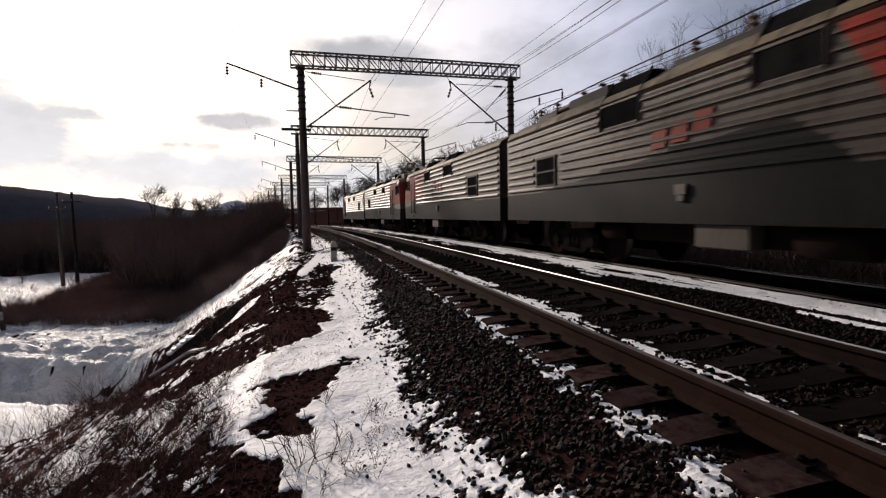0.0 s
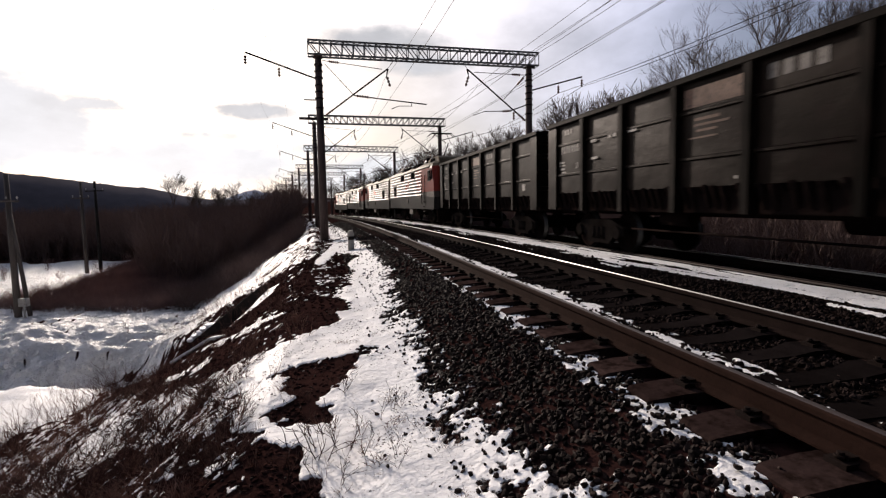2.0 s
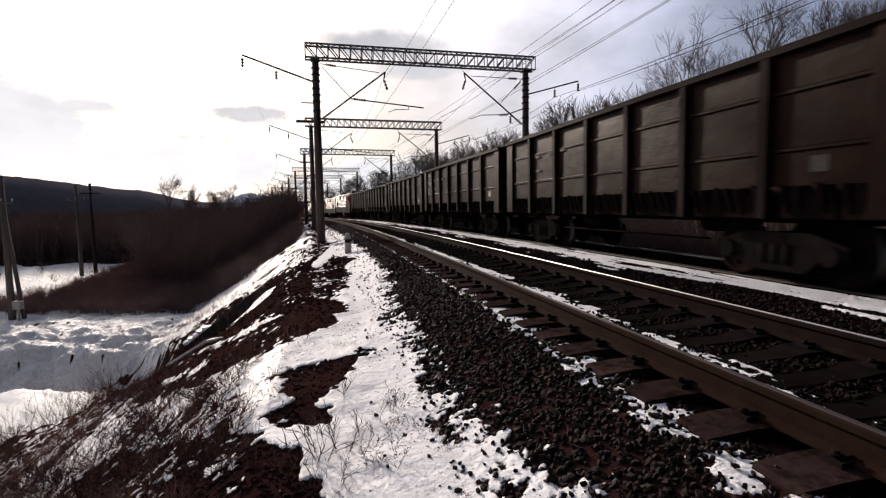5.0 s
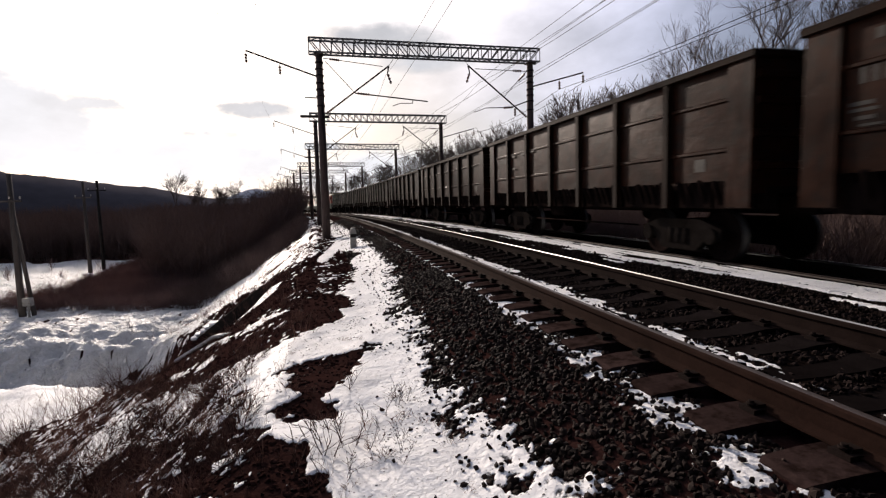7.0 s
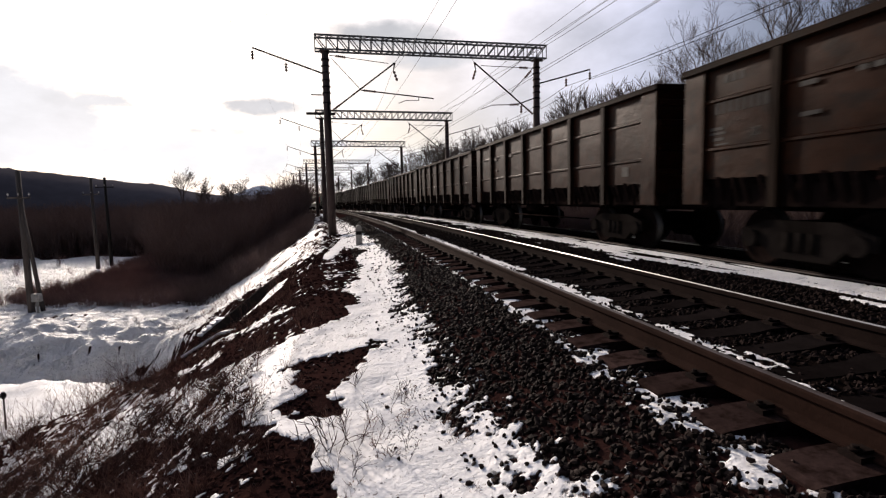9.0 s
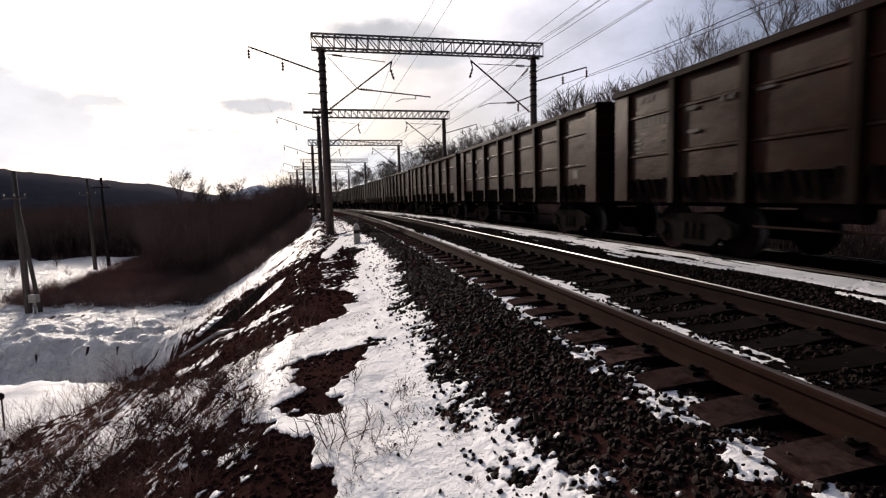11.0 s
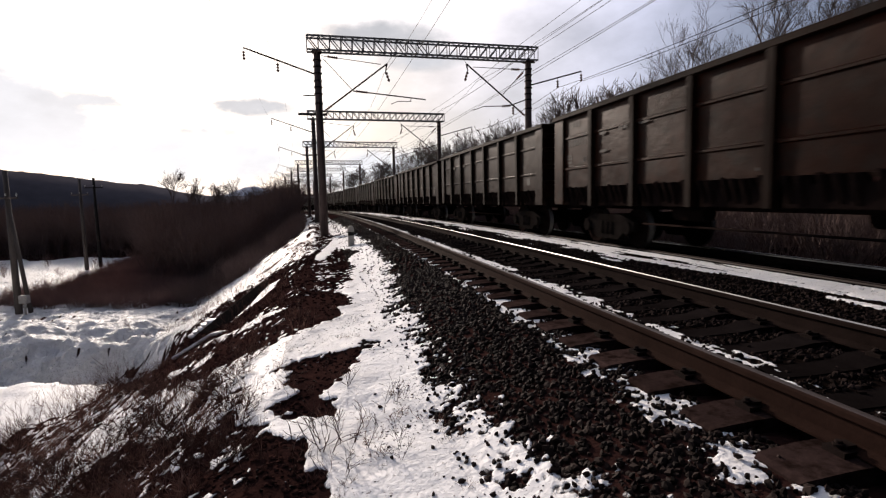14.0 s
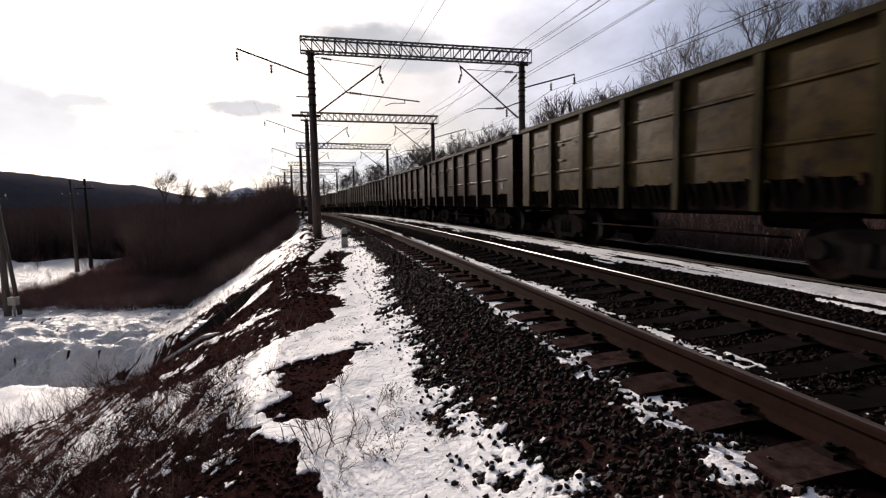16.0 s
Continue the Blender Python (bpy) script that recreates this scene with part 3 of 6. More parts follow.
def snow_cover(x, y):
    """How much snow lies: white over about one half."""
    s, u = track_coords(x, y)
    n = lump(x, y, 0.9, 5) - 0.5
    n2 = lump(x, y, 3.0, 6) - 0.5
    rag = (lump(x, y, 0.34, 13) - 0.5) * 0.75 + (lump(x, y, 0.10, 14) - 0.5) * 0.65
    bits = (lump(x, y, 0.13, 15) - 0.5) * 1.0 + (lump(x, y, 0.045, 16) - 0.5) * 1.2
    near_edge = np.interp(s, (0, 3, 3.4, 4.2, 5, 6, 8, 10.5, 13, 16, 20, 40), (-1.85, -1.98, -2.18, -2.32, -2.36, -2.32, -2.24, -2.06, -1.88, -1.72, -1.65, -1.7))
    far_edge = np.interp(s, (0, 4, 5.6, 7, 8, 10, 14, 20, 40), (-3.35, -3.50, -3.70, -3.6, -3.2, -3.0, -2.6, -2.9, -2.9))
    path = step(0.45, -0.45, u - near_edge + n * 0.35 + rag * 0.75 + bits * 0.2) * step(-0.25, 0.25, u - far_edge + n * 0.5 + rag * 0.5)
    path = np.maximum(path * np.interp(s, (0, 13, 20, 40, 70), (1, 1, 0.62, 0.55, 0.5)), 0)
    path = path + (s > 12) * rag * 0.5 * (path > 0.2)
    lie = s * 0.45 + u * 0.5                                       # streaks that lie along the slope
    grain = (lump(lie, u * 3.2, 0.8, 17) - 0.5) + 0.7 * (lump(lie, u * 4.0, 0.22, 27) - 0.5)
    slope = step(-3.2, -3.6, u) * step(-10.6, -9.4, u) * (np.interp(s, (0, 6, 9, 16.5, 19.5, 25, 60), (0.32, 0.38, 0.33, 0.32, 0.50, 0.56, 0.54)) + 0.30 * step(19.3, 20.8, s) * step(42, 34, s) * step(-5.4, -6.8, u) + 0.28 * n2 + grain * 0.62 + bits * 0.45)
    for m in MOTTLED:
        k = step(0.16, -0.06, beyond(s, u, m) + rag * 0.2)
        slope = np.maximum(slope, k * (0.60 + grain * 1.15 + bits * 0.8))
    field = step(-8.9, -10.2, u + n * 0.8) * (0.95 - 0.15 * np.abs(n2) + np.minimum(0, grain * 1.6 + 0.12) * step(17, 20, y))
    scrub = step(26.0, 28.5, y + 0.12 * x + 5 * n2 + 2.0 * rag) * step(-9.4, -10.8, u)
    scrub = scrub * (1 - 0.85 * step(0.56, 0.64, lump(x, y, 1.8, 51)))
    open_field = step(-19.6, -22.0, u + 4 * n2) * step(60, 56, y + 3 * n2) * step(29, 33, y - 0.5 * (x + 26))
    field = field * (1 - 0.9 * scrub) + 0.85 * scrub * open_field
    field = field * (1 - step(58, 62, y))
    wind = (lump(s * 0.28, u * 2.6, 0.5, 28) - 0.5) + 0.6 * (lump(s * 0.3, u * 3.0, 0.16, 29) - 0.5)
    verge = step(2.15, 2.75, u + n * 0.5 + wind * 1.5) * step(3.95, 3.35, u + n * 0.5 + wind * 1.5) * (0.80 + wind * 1.7 + rag * 0.3)
    lane = np.interp(s, (2, 2.6, 3, 3.6, 4.5, 6, 12), (-1.30, -1.29, -1.26, -1.23, -1.18, -1.13, -1.10))          # beside the sleeper ends
    ends = step(0.36, 0.08, np.abs(u - lane) + rag * 0.2) * (s < 34) * (0.57 + bits * 0.95 + n * 0.7 + 0.12 * (s < 3.6) + 0.21 * step(4.6, 6.0, s))
    foot = step(-0.62, -0.5, u) * step(0.12, -0.18, u + rag * 0.3) * (0.68 + 0.17 * step(4.5, 7.0, s) + wind * 1.5 + bits * 0.5 + n * 0.5)
    ends = np.maximum(ends, foot)
    gap = step(-1.75, -2.15, u) * step(-3.8, -3.4, u) * (0.36 + bits * 0.7)
    c = np.maximum.reduce([path, slope, field, verge, ends, gap])
    for e in BARE:
        open_earth = step(0.09, -0.05, beyond(s, u, e) - 0.04 + n * 0.16 + rag * 0.34)
        c = np.maximum(c * (1 - 0.95 * open_earth), open_earth * (0.27 + 0.22 * (u < -6.5) + bits * 0.75 + grain * 0.45) * (u < -3.7))
    for e in DRIFTS:
        c = np.maximum(c, 0.95 * step(0.08, -0.05, beyond(s, u, e) + n * 0.12 + rag * 0.26))
    for e in EARTH:
        c = c * (1 - 0.95 * step(1.3, 0.8, blob(s, u, e) + n * 1.6 + rag * 1.9))
    for e in DRIFT:
        c = np.maximum(c, 0.95 * step(1.4, 0.6, blob(s, u, e) + n * 1.2 + rag * 1.2))
    return c * (1 - 0.95 * dark_bank(x, y))


def ground_material():
    ma = bpy.data.materials.new("snow_and_bare_earth")
    ma.use_nodes = True
    nt = ma.node_tree
    N, L = nt.nodes.new, nt.links.new
    bs = nt.nodes["Principled BSDF"]
    co = N("ShaderNodeTexCoord")

    def tex(scale, detail=8.0, rough=0.6):
        n = N("ShaderNodeTexNoise")
        n.inputs["Scale"].default_value, n.inputs["Detail"].default_value, n.inputs["Roughness"].default_value = scale, detail, rough
        L(co.outputs["Object"], n.inputs["Vector"])
        return n.outputs["Fac"]

    def math_node(op, a, b, c=None):
        n = N("ShaderNodeMath")
        n.operation = op
        for i, v in enumerate((a, b, c)):
            if v is None:
                continue
            if isinstance(v, (int, float)):
                n.inputs[i].default_value = v
            else:
                L(v, n.inputs[i])
        return n.outputs[0]

    def blend(f, a, b):
        n = N("ShaderNodeMix")
        n.data_type = "RGBA"
        for key, v in (("Factor", f), ("A", a), ("B", b)):
            if isinstance(v, tuple):
                n.inputs[key].default_value = (*v, 1)
            else:
                L(v, n.inputs[key])
        return n.outputs["Result"]

    at = N("ShaderNodeAttribute")
    at.attribute_name = "snow"
    kind = N("ShaderNodeAttribute")
    kind.attribute_name = "litter"
    fine, mid, wide = tex(16.0), tex(3.2), tex(0.35)
    cover = math_node("ADD", at.outputs["Fac"], math_node("ADD", math_node("MULTIPLY", fine, 0.35), math_node("MULTIPLY", mid, 0.15)))
    mask = N("ShaderNodeMapRange")
    mask.inputs["From Min"].default_value, mask.inputs["From Max"].default_value = 0.735, 0.785
    L(cover, mask.inputs["Value"])
    earth = blend(fine, (0.013, 0.0060, 0.0052), (0.048, 0.0225, 0.0195))
    earth = blend(mid, earth, (0.021, 0.0100, 0.0088))
    # darker earth from between the near rails to beyond the train
    dark_bed = N("ShaderNodeAttribute")
    dark_bed.attribute_name = "dark_bed"
    earth = blend(dark_bed.outputs["Fac"], earth, (0.007, 0.0048, 0.0042))
    litter = blend(mid, (0.034, 0.019, 0.016), (0.092, 0.050, 0.042))
    earth = blend(kind.outputs["Fac"], earth, litter)
    snow = blend(mid, (0.82, 0.815, 0.81), (0.93, 0.925, 0.915))
    flecks = N("ShaderNodeMapRange")
    flecks.inputs["From Min"].default_value, flecks.inputs["From Max"].default_value = 0.60, 0.66
    L(tex(30.0, 5.0, 0.7), flecks.inputs["Value"])
    snow = blend(math_node("MULTIPLY", flecks.outputs[0], 0.75), snow, (0.10, 0.065, 0.05))
    trodden = N("ShaderNodeMapRange")
    trodden.inputs["From Min"].default_value, trodden.inputs["From Max"].default_value = 0.46, 0.66
    L(tex(1.1, 6.0, 0.65), trodden.inputs["Value"])
    snow = blend(math_node("MULTIPLY", trodden.outputs[0], 0.30), snow, (0.60, 0.575, 0.545))
    snow = blend(math_node("MULTIPLY", wide, 0.10), snow, (0.62, 0.60, 0.58))
    L(blend(mask.outputs[0], earth, snow), bs.inputs["Base Color"])
    rough = N("ShaderNodeMapRange")
    rough.inputs["To Min"].default_value, rough.inputs["To Max"].default_value = 0.95, 0.5
    L(mask.outputs[0], rough.inputs["Value"])
    L(rough.outputs[0], bs.inputs["Roughness"])
    bp = N("ShaderNodeBump")
    bp.inputs["Strength"].default_value, bp.inputs["Distance"].default_value = 0.9, 0.05
    L(math_node("MULTIPLY", mask.outputs[0], 0.022), bs.inputs["Specular IOR Level"])
    crust = N("ShaderNodeAttribute")
    crust.attribute_name = "crust"
    ridges = math_node("MULTIPLY", math_node("ADD", tex(1.7, 5.0), math_node("MULTIPLY", tex(5.5, 4.0), 0.4)), math_node("MULTIPLY", crust.outputs["Fac"], 15.0))
    L(math_node("ADD", math_node("ADD", ridges, math_node("MULTIPLY", mask.outputs[0], 0.35)), math_node("ADD", math_node("MULTIPLY", fine, 0.3), mid)), bp.inputs["Height"])
    L(bp.outputs[0], bs.inputs["Normal"])
    return ma


def build_ground():
    rings = np.concatenate([np.geomspace(0.4, 2.0, 14)[:-1], np.geomspace(2.0, 60, 500)[:-1], np.geomspace(60, 4500, 90)])
    ang = np.concatenate([np.linspace(-49, 49, 520), np.linspace(50, 310, 130)[1:-1]])
    r, a = np.meshgrid(rings, np.radians(ang), indexing="ij")
    x, y = -r * np.sin(a), r * np.cos(a)
    z = height(x, y)
    cover = snow_cover(x, y)
    s, u = track_coords(x, y)
    z = z + (0.026 - 0.014 * (np.abs(u) < 1.9)) * step(0.34, 0.62, cover) * (r < 80)
    far = r > 62
    z = np.where(far, z + (lump(x, y, 60, 8) - 0.5) * step(62, 160, r) * 2.0, z)
    z = np.where(r > 300, np.where(u > 0, np.minimum(z, 14.0), np.maximum(z, -8.0)), z)
    nr, na = r.shape
    verts = np.stack([x, y, z], -1).reshape(-1, 3)
    i = np.arange(nr * na).reshape(nr, na)
    nxt = np.roll(i, -1, axis=1)
    faces = np.stack([i[:-1], nxt[:-1], nxt[1:], i[1:]], -1).reshape(-1, 4)
    hub = len(verts)
    verts = np.vstack([verts, [[0, 0, float(z[0].mean())]]])
    me = raw_mesh("ground", verts, faces[:, ::-1], ground_material(), smooth=True)
    bmn = bmesh.new()
    bmn.from_mesh(me)
    bmn.verts.ensure_lookup_table()
    for j in range(na):
        bmn.faces.new((bmn.verts[hub], bmn.verts[j], bmn.verts[(j + 1) % na])).smooth = True
    bmesh.ops.recalc_face_normals(bmn, faces=bmn.faces[:])
    bmn.to_mesh(me)
    bmn.free()
    if me.polygons[1000].normal.z < 0:
        me.flip_normals()
    for name, values in (("snow", cover), ("litter", step(-9.5, -12, u) * step(24, 28, y)), ("dark_bed", step(-0.85, -0.7, u) * step(9.0, 8.0, u)), ("crust", step(16.0, 19.0, y) * step(-7.0, -8.5, u))):
        at = me.attributes.new(name, "FLOAT", "POINT")
        at.data.foreach_set("value", np.append(values.ravel(), 0.9).astype(np.float32))
    return tagged(new("ground", me), "snow-covered ground with bare brown earth and an embankment", "ground", kind="structure")


build_ground()


# ---- rails and sleepers ----
RAIL = ((-0.075, -0.18), (0.075, -0.18), (0.075, -0.168), (0.012, -0.148), (0.010, -0.055), (0.036, -0.042), (0.0365, -0.014), (0.033, -0.006), (0.024, -0.002), (0.009, 0.0), (-0.009, 0.0), (-0.024, -0.002), (-0.033, -0.006), (-0.0365, -0.014), (-0.036, -0.042), (-0.010, -0.055), (-0.012, -0.148), (-0.075, -0.168))
PITCH, FIRST = 0.53, 0.32           # spacing of the sleepers and the arc of one of them


def sleeper_mesh():
    bm = bmesh.new()
    for sx in (-1, 1):
        vs = []
        for x, w, top in ((0.0, 0.11, -0.225), (0.42, 0.115, -0.215), (0.58, 0.14, -0.184), (0.70, 0.14, -0.184), (1.0, 0.14, -0.187), (1.22, 0.135, -0.205), (1.25, 0.12, -0.222)):
            vs.append([bm.verts.new((sx * x, -w - 0.025, -0.40)), bm.verts.new((sx * x, -w, top)), bm.verts.new((sx * x, w, top)), bm.verts.new((sx * x, w + 0.025, -0.40))])
        for a, b in zip(vs, vs[1:]):
            for i in range(3):
                bm.faces.new((a[i], a[i + 1], b[i + 1], b[i]))
        bm.faces.new(vs[-1])
    bmesh.ops.remove_doubles(bm, verts=bm.verts[:], dist=0.001)
    me = mesh_of("sleeper", bm, (SLEEPER, OIL))
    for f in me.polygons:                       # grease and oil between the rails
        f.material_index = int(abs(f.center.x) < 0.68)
    return me


def fastener_mesh():
    bm = bmesh.new()
    for sx in (-1, 1):
        box(bm, (sx * 0.108, 0, -0.172), (0.075, 0.11, 0.026))
        box(bm, (sx * 0.075, 0, -0.150), (0.06, 0.06, 0.018))
        tube(bm, (sx * 0.115, 0, -0.155), (sx * 0.115, 0, -0.122), 0.016, n=6)
        tube(bm, (sx * 0.115, 0, -0.150), (sx * 0.115, 0, -0.136), 0.026, n=6)
    return mesh_of("fastener", bm, IRON)


def build_track(name, label, u, z, sleepers, polished):
    track = thing(name, label, "railway track", "railway tracks", kind="structure")
    for side, bright in ((-0.795, polished[0]), (0.795, polished[1])):
        spots = [at_track(s, u + side, z) for s in np.concatenate([np.arange(-60, 60, 1.5), np.arange(60, 430, 5.0)])]
        bm = bmesh.new()
        sweep(bm, RAIL, spots)
        rail = part("rail", bm, (RUST_RAIL if side < 0 and not u else SHADED_RAIL, bright), track)
        for f in rail.data.polygons:
            if f.normal.z > 0.8 and f.vertices[0] % 18 in range(8, 12) and f.vertices[2] % 18 in range(8, 12):
                f.material_index, f.use_smooth = 1, True
            if u and f.vertices[0] % 18 in (13, 14) and f.vertices[2] % 18 in (13, 14):
                f.material_index = 1          # gauge face, worn bright by wheel flanges
    sl, fa = sleeper_mesh(), fastener_mesh()
    first, last = sleepers
    for k in range(round(first / PITCH), round(last / PITCH)):
        s = k * PITCH + FIRST + random.uniform(-0.02, 0.02)
        ob = piece("sleeper", sl, track, at_track(s, u + random.uniform(-0.02, 0.02), z) @ Matrix.Rotation(random.uniform(-0.012, 0.012), 4, "Z"))
        if -1 < s < 26 and u == 0:
            for side in (-0.795, 0.795):
                piece("fastener", fa, ob, Matrix.Translation((side, 0, 0)))
    # the sleepers past those
    me = sl
    v = np.empty(len(me.vertices) * 3, np.float32)
    me.vertices.foreach_get("co", v)
    v = v.reshape(-1, 3)
    f = np.array([list(p.vertices) for p in me.polygons if len(p.vertices) == 4])
    mats = np.array([np.array(at_track(k * PITCH + FIRST, u, z))[:3] for k in range(round(last / PITCH), round(420 / PITCH))])
    ob = new("far_sleepers", raw_mesh("far_sleepers", *scatter(v, f, mats), SLEEPER))
    ob.parent = track
    tagged(ob, "row of distant concrete sleepers", kind="stuff")
    return track


DULL_TOP = surface("dull_brown_rail_head", (0.022, 0.0135, 0.0105), (0.045, 0.028, 0.022), 0.6, 0.1, 50, 3, 0.2, relief=0.002)
build_track("near_track", "empty railway track of rusty rails on concrete sleepers in ballast", 0.0, 0.0, (-8, 120), (DULL_TOP, RAIL_TOP))
build_track("far_track", "railway track under the passing train, beside a snow strip", GAP, LOW, (-8, 90), (DULL_TOP, RAIL_TOP))


def rock():
    """A broken stone about 1 across, 20 triangles."""
    bm = bmesh.new()
    bmesh.ops.create_icosphere(bm, subdivisions=1, radius=0.5)
    for v in bm.verts:
        v.co *= random.uniform(0.58, 1.2)
        v.co.z *= 0.62
        v.co.x *= 1.15
    for _ in range(3):                       # broken faces
        d = Vector((random.gauss(0, 1), random.gauss(0, 1), random.gauss(0, 1))).normalized()
        cut = random.uniform(0.24, 0.36)
        for v in bm.verts:
            over = v.co.dot(d) - cut
            if over > 0:
                v.co -= d * over
    bmesh.ops.triangulate(bm, faces=bm.faces[:])
    v = np.array([x.co[:] for x in bm.verts])
    f = np.array([[a.index for a in p.verts] for p in bm.faces])
    bm.free()
    return v, f


def build_ballast():
    rng = np.random.default_rng(5)
    shapes = [rock() for _ in range(6)]
    beds = {False: ([], []), True: ([], [])}          # True: oily between the rails, as dark beyond them; False: the cleaner shoulder
    # (from s, to s, from u, to u, stones per square metre, size)
    for s0, s1, u0, u1, dens, size in ((0.6, 5, -2.9, -1.0, 1050, 0.048), (5, 10, -2.9, -0.98, 800, 0.052), (10, 22, -2.7, -0.9, 260, 0.062), (22, 45, -2.6, -1.0, 90, 0.09),
                                       (1.5, 9, -0.75, 0.75, 620, 0.050), (9, 25, -0.75, 0.75, 130, 0.07), (2.5, 14, 0.85, 2.6, 420, 0.055), (14, 40, 0.85, 2.5, 80, 0.085),
                                       (4, 30, 3.5, 6.2, 60, 0.08), (-9, 0.6, -2.6, -0.9, 130, 0.06), (-9, 1.5, -0.75, 0.75, 110, 0.06), (-9, 2.5, 0.85, 2.5, 90, 0.06), (-9, 4, 3.5, 6.2, 40, 0.08), (4, 40, 6.2, 8.5, 30, 0.10), (0.5, 9, -4.0, -2.3, 60, 0.028)):
        n = int((s1 - s0) * (u1 - u0) * dens)
        s, u = rng.uniform(s0, s1, n), rng.uniform(u0, u1, n)
        h = TH + s / BEND
        x, y = CX + (BEND + u) * np.cos(h), CY + (BEND + u) * np.sin(h)
        c = snow_cover(x, y)
        keep = (c < 0.50) | (rng.random(n) < np.interp(c, (0.45, 0.65, 0.9), (0.75, 0.34, 0.12)) * (np.abs(u) < 1.95) + 0.16 * step(-2.75, -2.15, u) * (u < -1.7) + 0.006 * (u < -1.9))
        # none on the sleepers
        k = np.abs(((s - FIRST) / PITCH + 0.5) % 1 - 0.5) * PITCH
        keep &= ~((np.abs(u) < 1.27) & (k < 0.15) & (rng.random(n) > np.where((np.abs(u) > 0.86) & (np.abs(u) < 1.0), 0.2, 0.03)))
        s, u, x, y = s[keep], u[keep], x[keep], y[keep]
        n = len(s)
        sizes = size * rng.uniform(0.62, 1.25, n)**1.6 * np.where(c[keep] > 0.5, 0.72, 1.0)
        m = np.zeros((n, 3, 4))
        m[:, :, :3] = spins(n, rng, sizes)
        m[:, 0, 3], m[:, 1, 3], m[:, 2, 3] = x, y, height(x, y) + 0.026 * step(0.34, 0.62, c[keep]) + sizes * 0.10
        which = rng.integers(0, len(shapes), n)
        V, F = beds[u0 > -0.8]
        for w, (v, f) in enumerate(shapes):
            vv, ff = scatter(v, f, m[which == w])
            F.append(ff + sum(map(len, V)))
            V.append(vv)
    for oily, label in ((False, "dark crushed stone ballast heaped beside the rails"), (True, "blackened ballast, oily between the rails and as dark beyond them")):
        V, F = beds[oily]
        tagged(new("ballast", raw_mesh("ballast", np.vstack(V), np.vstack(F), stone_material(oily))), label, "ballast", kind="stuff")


def build_clods():
    """Crumbled earth on the bare parts of the slope, and dark crumbs trodden into the snow of the path."""
    rng = np.random.default_rng(9)
    soil = surface("crumbled_earth", (0.013, 0.0060, 0.0051), (0.052, 0.0250, 0.0215), 0.95, 0.0, 30, 3, 0.4, spread=1.5, gloss=0.0)
    shapes = [rock() for _ in range(6)]
    for name, label, rows in (
            ("earth_clods", "crumbled reddish-brown earth on the slope", ((2.5, 9, -6.5, -2.7, 420, 0.05, 0), (9, 16, -8, -2.5, 220, 0.08, 0), (16, 26, -8, -2.5, 90, 0.11, 0))),
            ("path_litter", "dark crumbs and leaf scraps trodden into the snow", ((2.0, 5, -3.7, -1.9, 560, 0.019, 1), (5, 12, -3.9, -1.9, 190, 0.026, 1), (12, 20, -3.2, -1.9, 20, 0.04, 1)))):
        V, F, base = [], [], 0
        for s0, s1, u0, u1, dens, size, on_snow in rows:
            n = int((s1 - s0) * (u1 - u0) * dens)
            s, u = rng.uniform(s0, s1, n), rng.uniform(u0, u1, n)
            h = TH + s / BEND
            x, y = CX + (BEND + u) * np.cos(h), CY + (BEND + u) * np.sin(h)
            c = snow_cover(x, y)
            keep = (c > 0.5) & (rng.random(n) < step(0.42, 0.68, lump(x, y, 0.5, 31))) if on_snow else (c < 0.5) & (rng.random(n) < 0.25 + 1.5 * step(0.4, 0.7, lump(x, y, 0.7, 32)))
            x, y, c = x[keep], y[keep], c[keep]
            n = len(x)
            sizes = size * (rng.uniform(0.45, 1.1, n)**2 if on_snow else rng.uniform(0.4, 1.4, n))
            m = np.zeros((n, 3, 4))
            m[:, :, :3] = spins(n, rng, sizes) * np.array([1, 1, 0.38 if on_snow else 0.6])[None, :, None]
            m[:, 0, 3], m[:, 1, 3], m[:, 2, 3] = x, y, height(x, y) + 0.026 * step(0.34, 0.62, c) + sizes * 0.08
            which = rng.integers(0, len(shapes), n)
            for w, (v, f) in enumerate(shapes):
                vv, ff = scatter(v, f, m[which == w])
                V.append(vv)
                F.append(ff + base)
                base += len(vv)
        tagged(new(name, raw_mesh(name, np.vstack(V), np.vstack(F), soil)), label, "earth" if name == "earth_clods" else "litter", kind="stuff")


def stone_material(oily):
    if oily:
        ma = surface("dark_ballast_stones", (0.0085, 0.0058, 0.0052), (0.020, 0.0138, 0.0124), 0.85, 0.0, 60, 8, 0.3, spread=1.5, gloss=0.01)
    else:
        ma = surface("ballast_stones", (0.0060, 0.0038, 0.0032), (0.024, 0.0155, 0.0130), 0.75, 0.0, 60, 8, 0.3, spread=1.6, gloss=0.05)
    nt = ma.node_tree
    geo = nt.nodes.new("ShaderNodeNewGeometry")
    hs = nt.nodes.new("ShaderNodeHueSaturation")
    mr = nt.nodes.new("ShaderNodeMapRange")
    mr.inputs["To Min"].default_value, mr.inputs["To Max"].default_value = 0.45, 2.0
    bs = nt.nodes["Principled BSDF"]
    src = bs.inputs["Base Color"].links[0].from_socket
    nt.links.new(geo.outputs["Random Per Island"], mr.inputs["Value"])
    nt.links.new(mr.outputs[0], hs.inputs["Value"])
    nt.links.new(src, hs.inputs["Color"])
    nt.links.new(hs.outputs[0], bs.inputs["Base Color"])
    return ma


build_ballast()
build_clods()


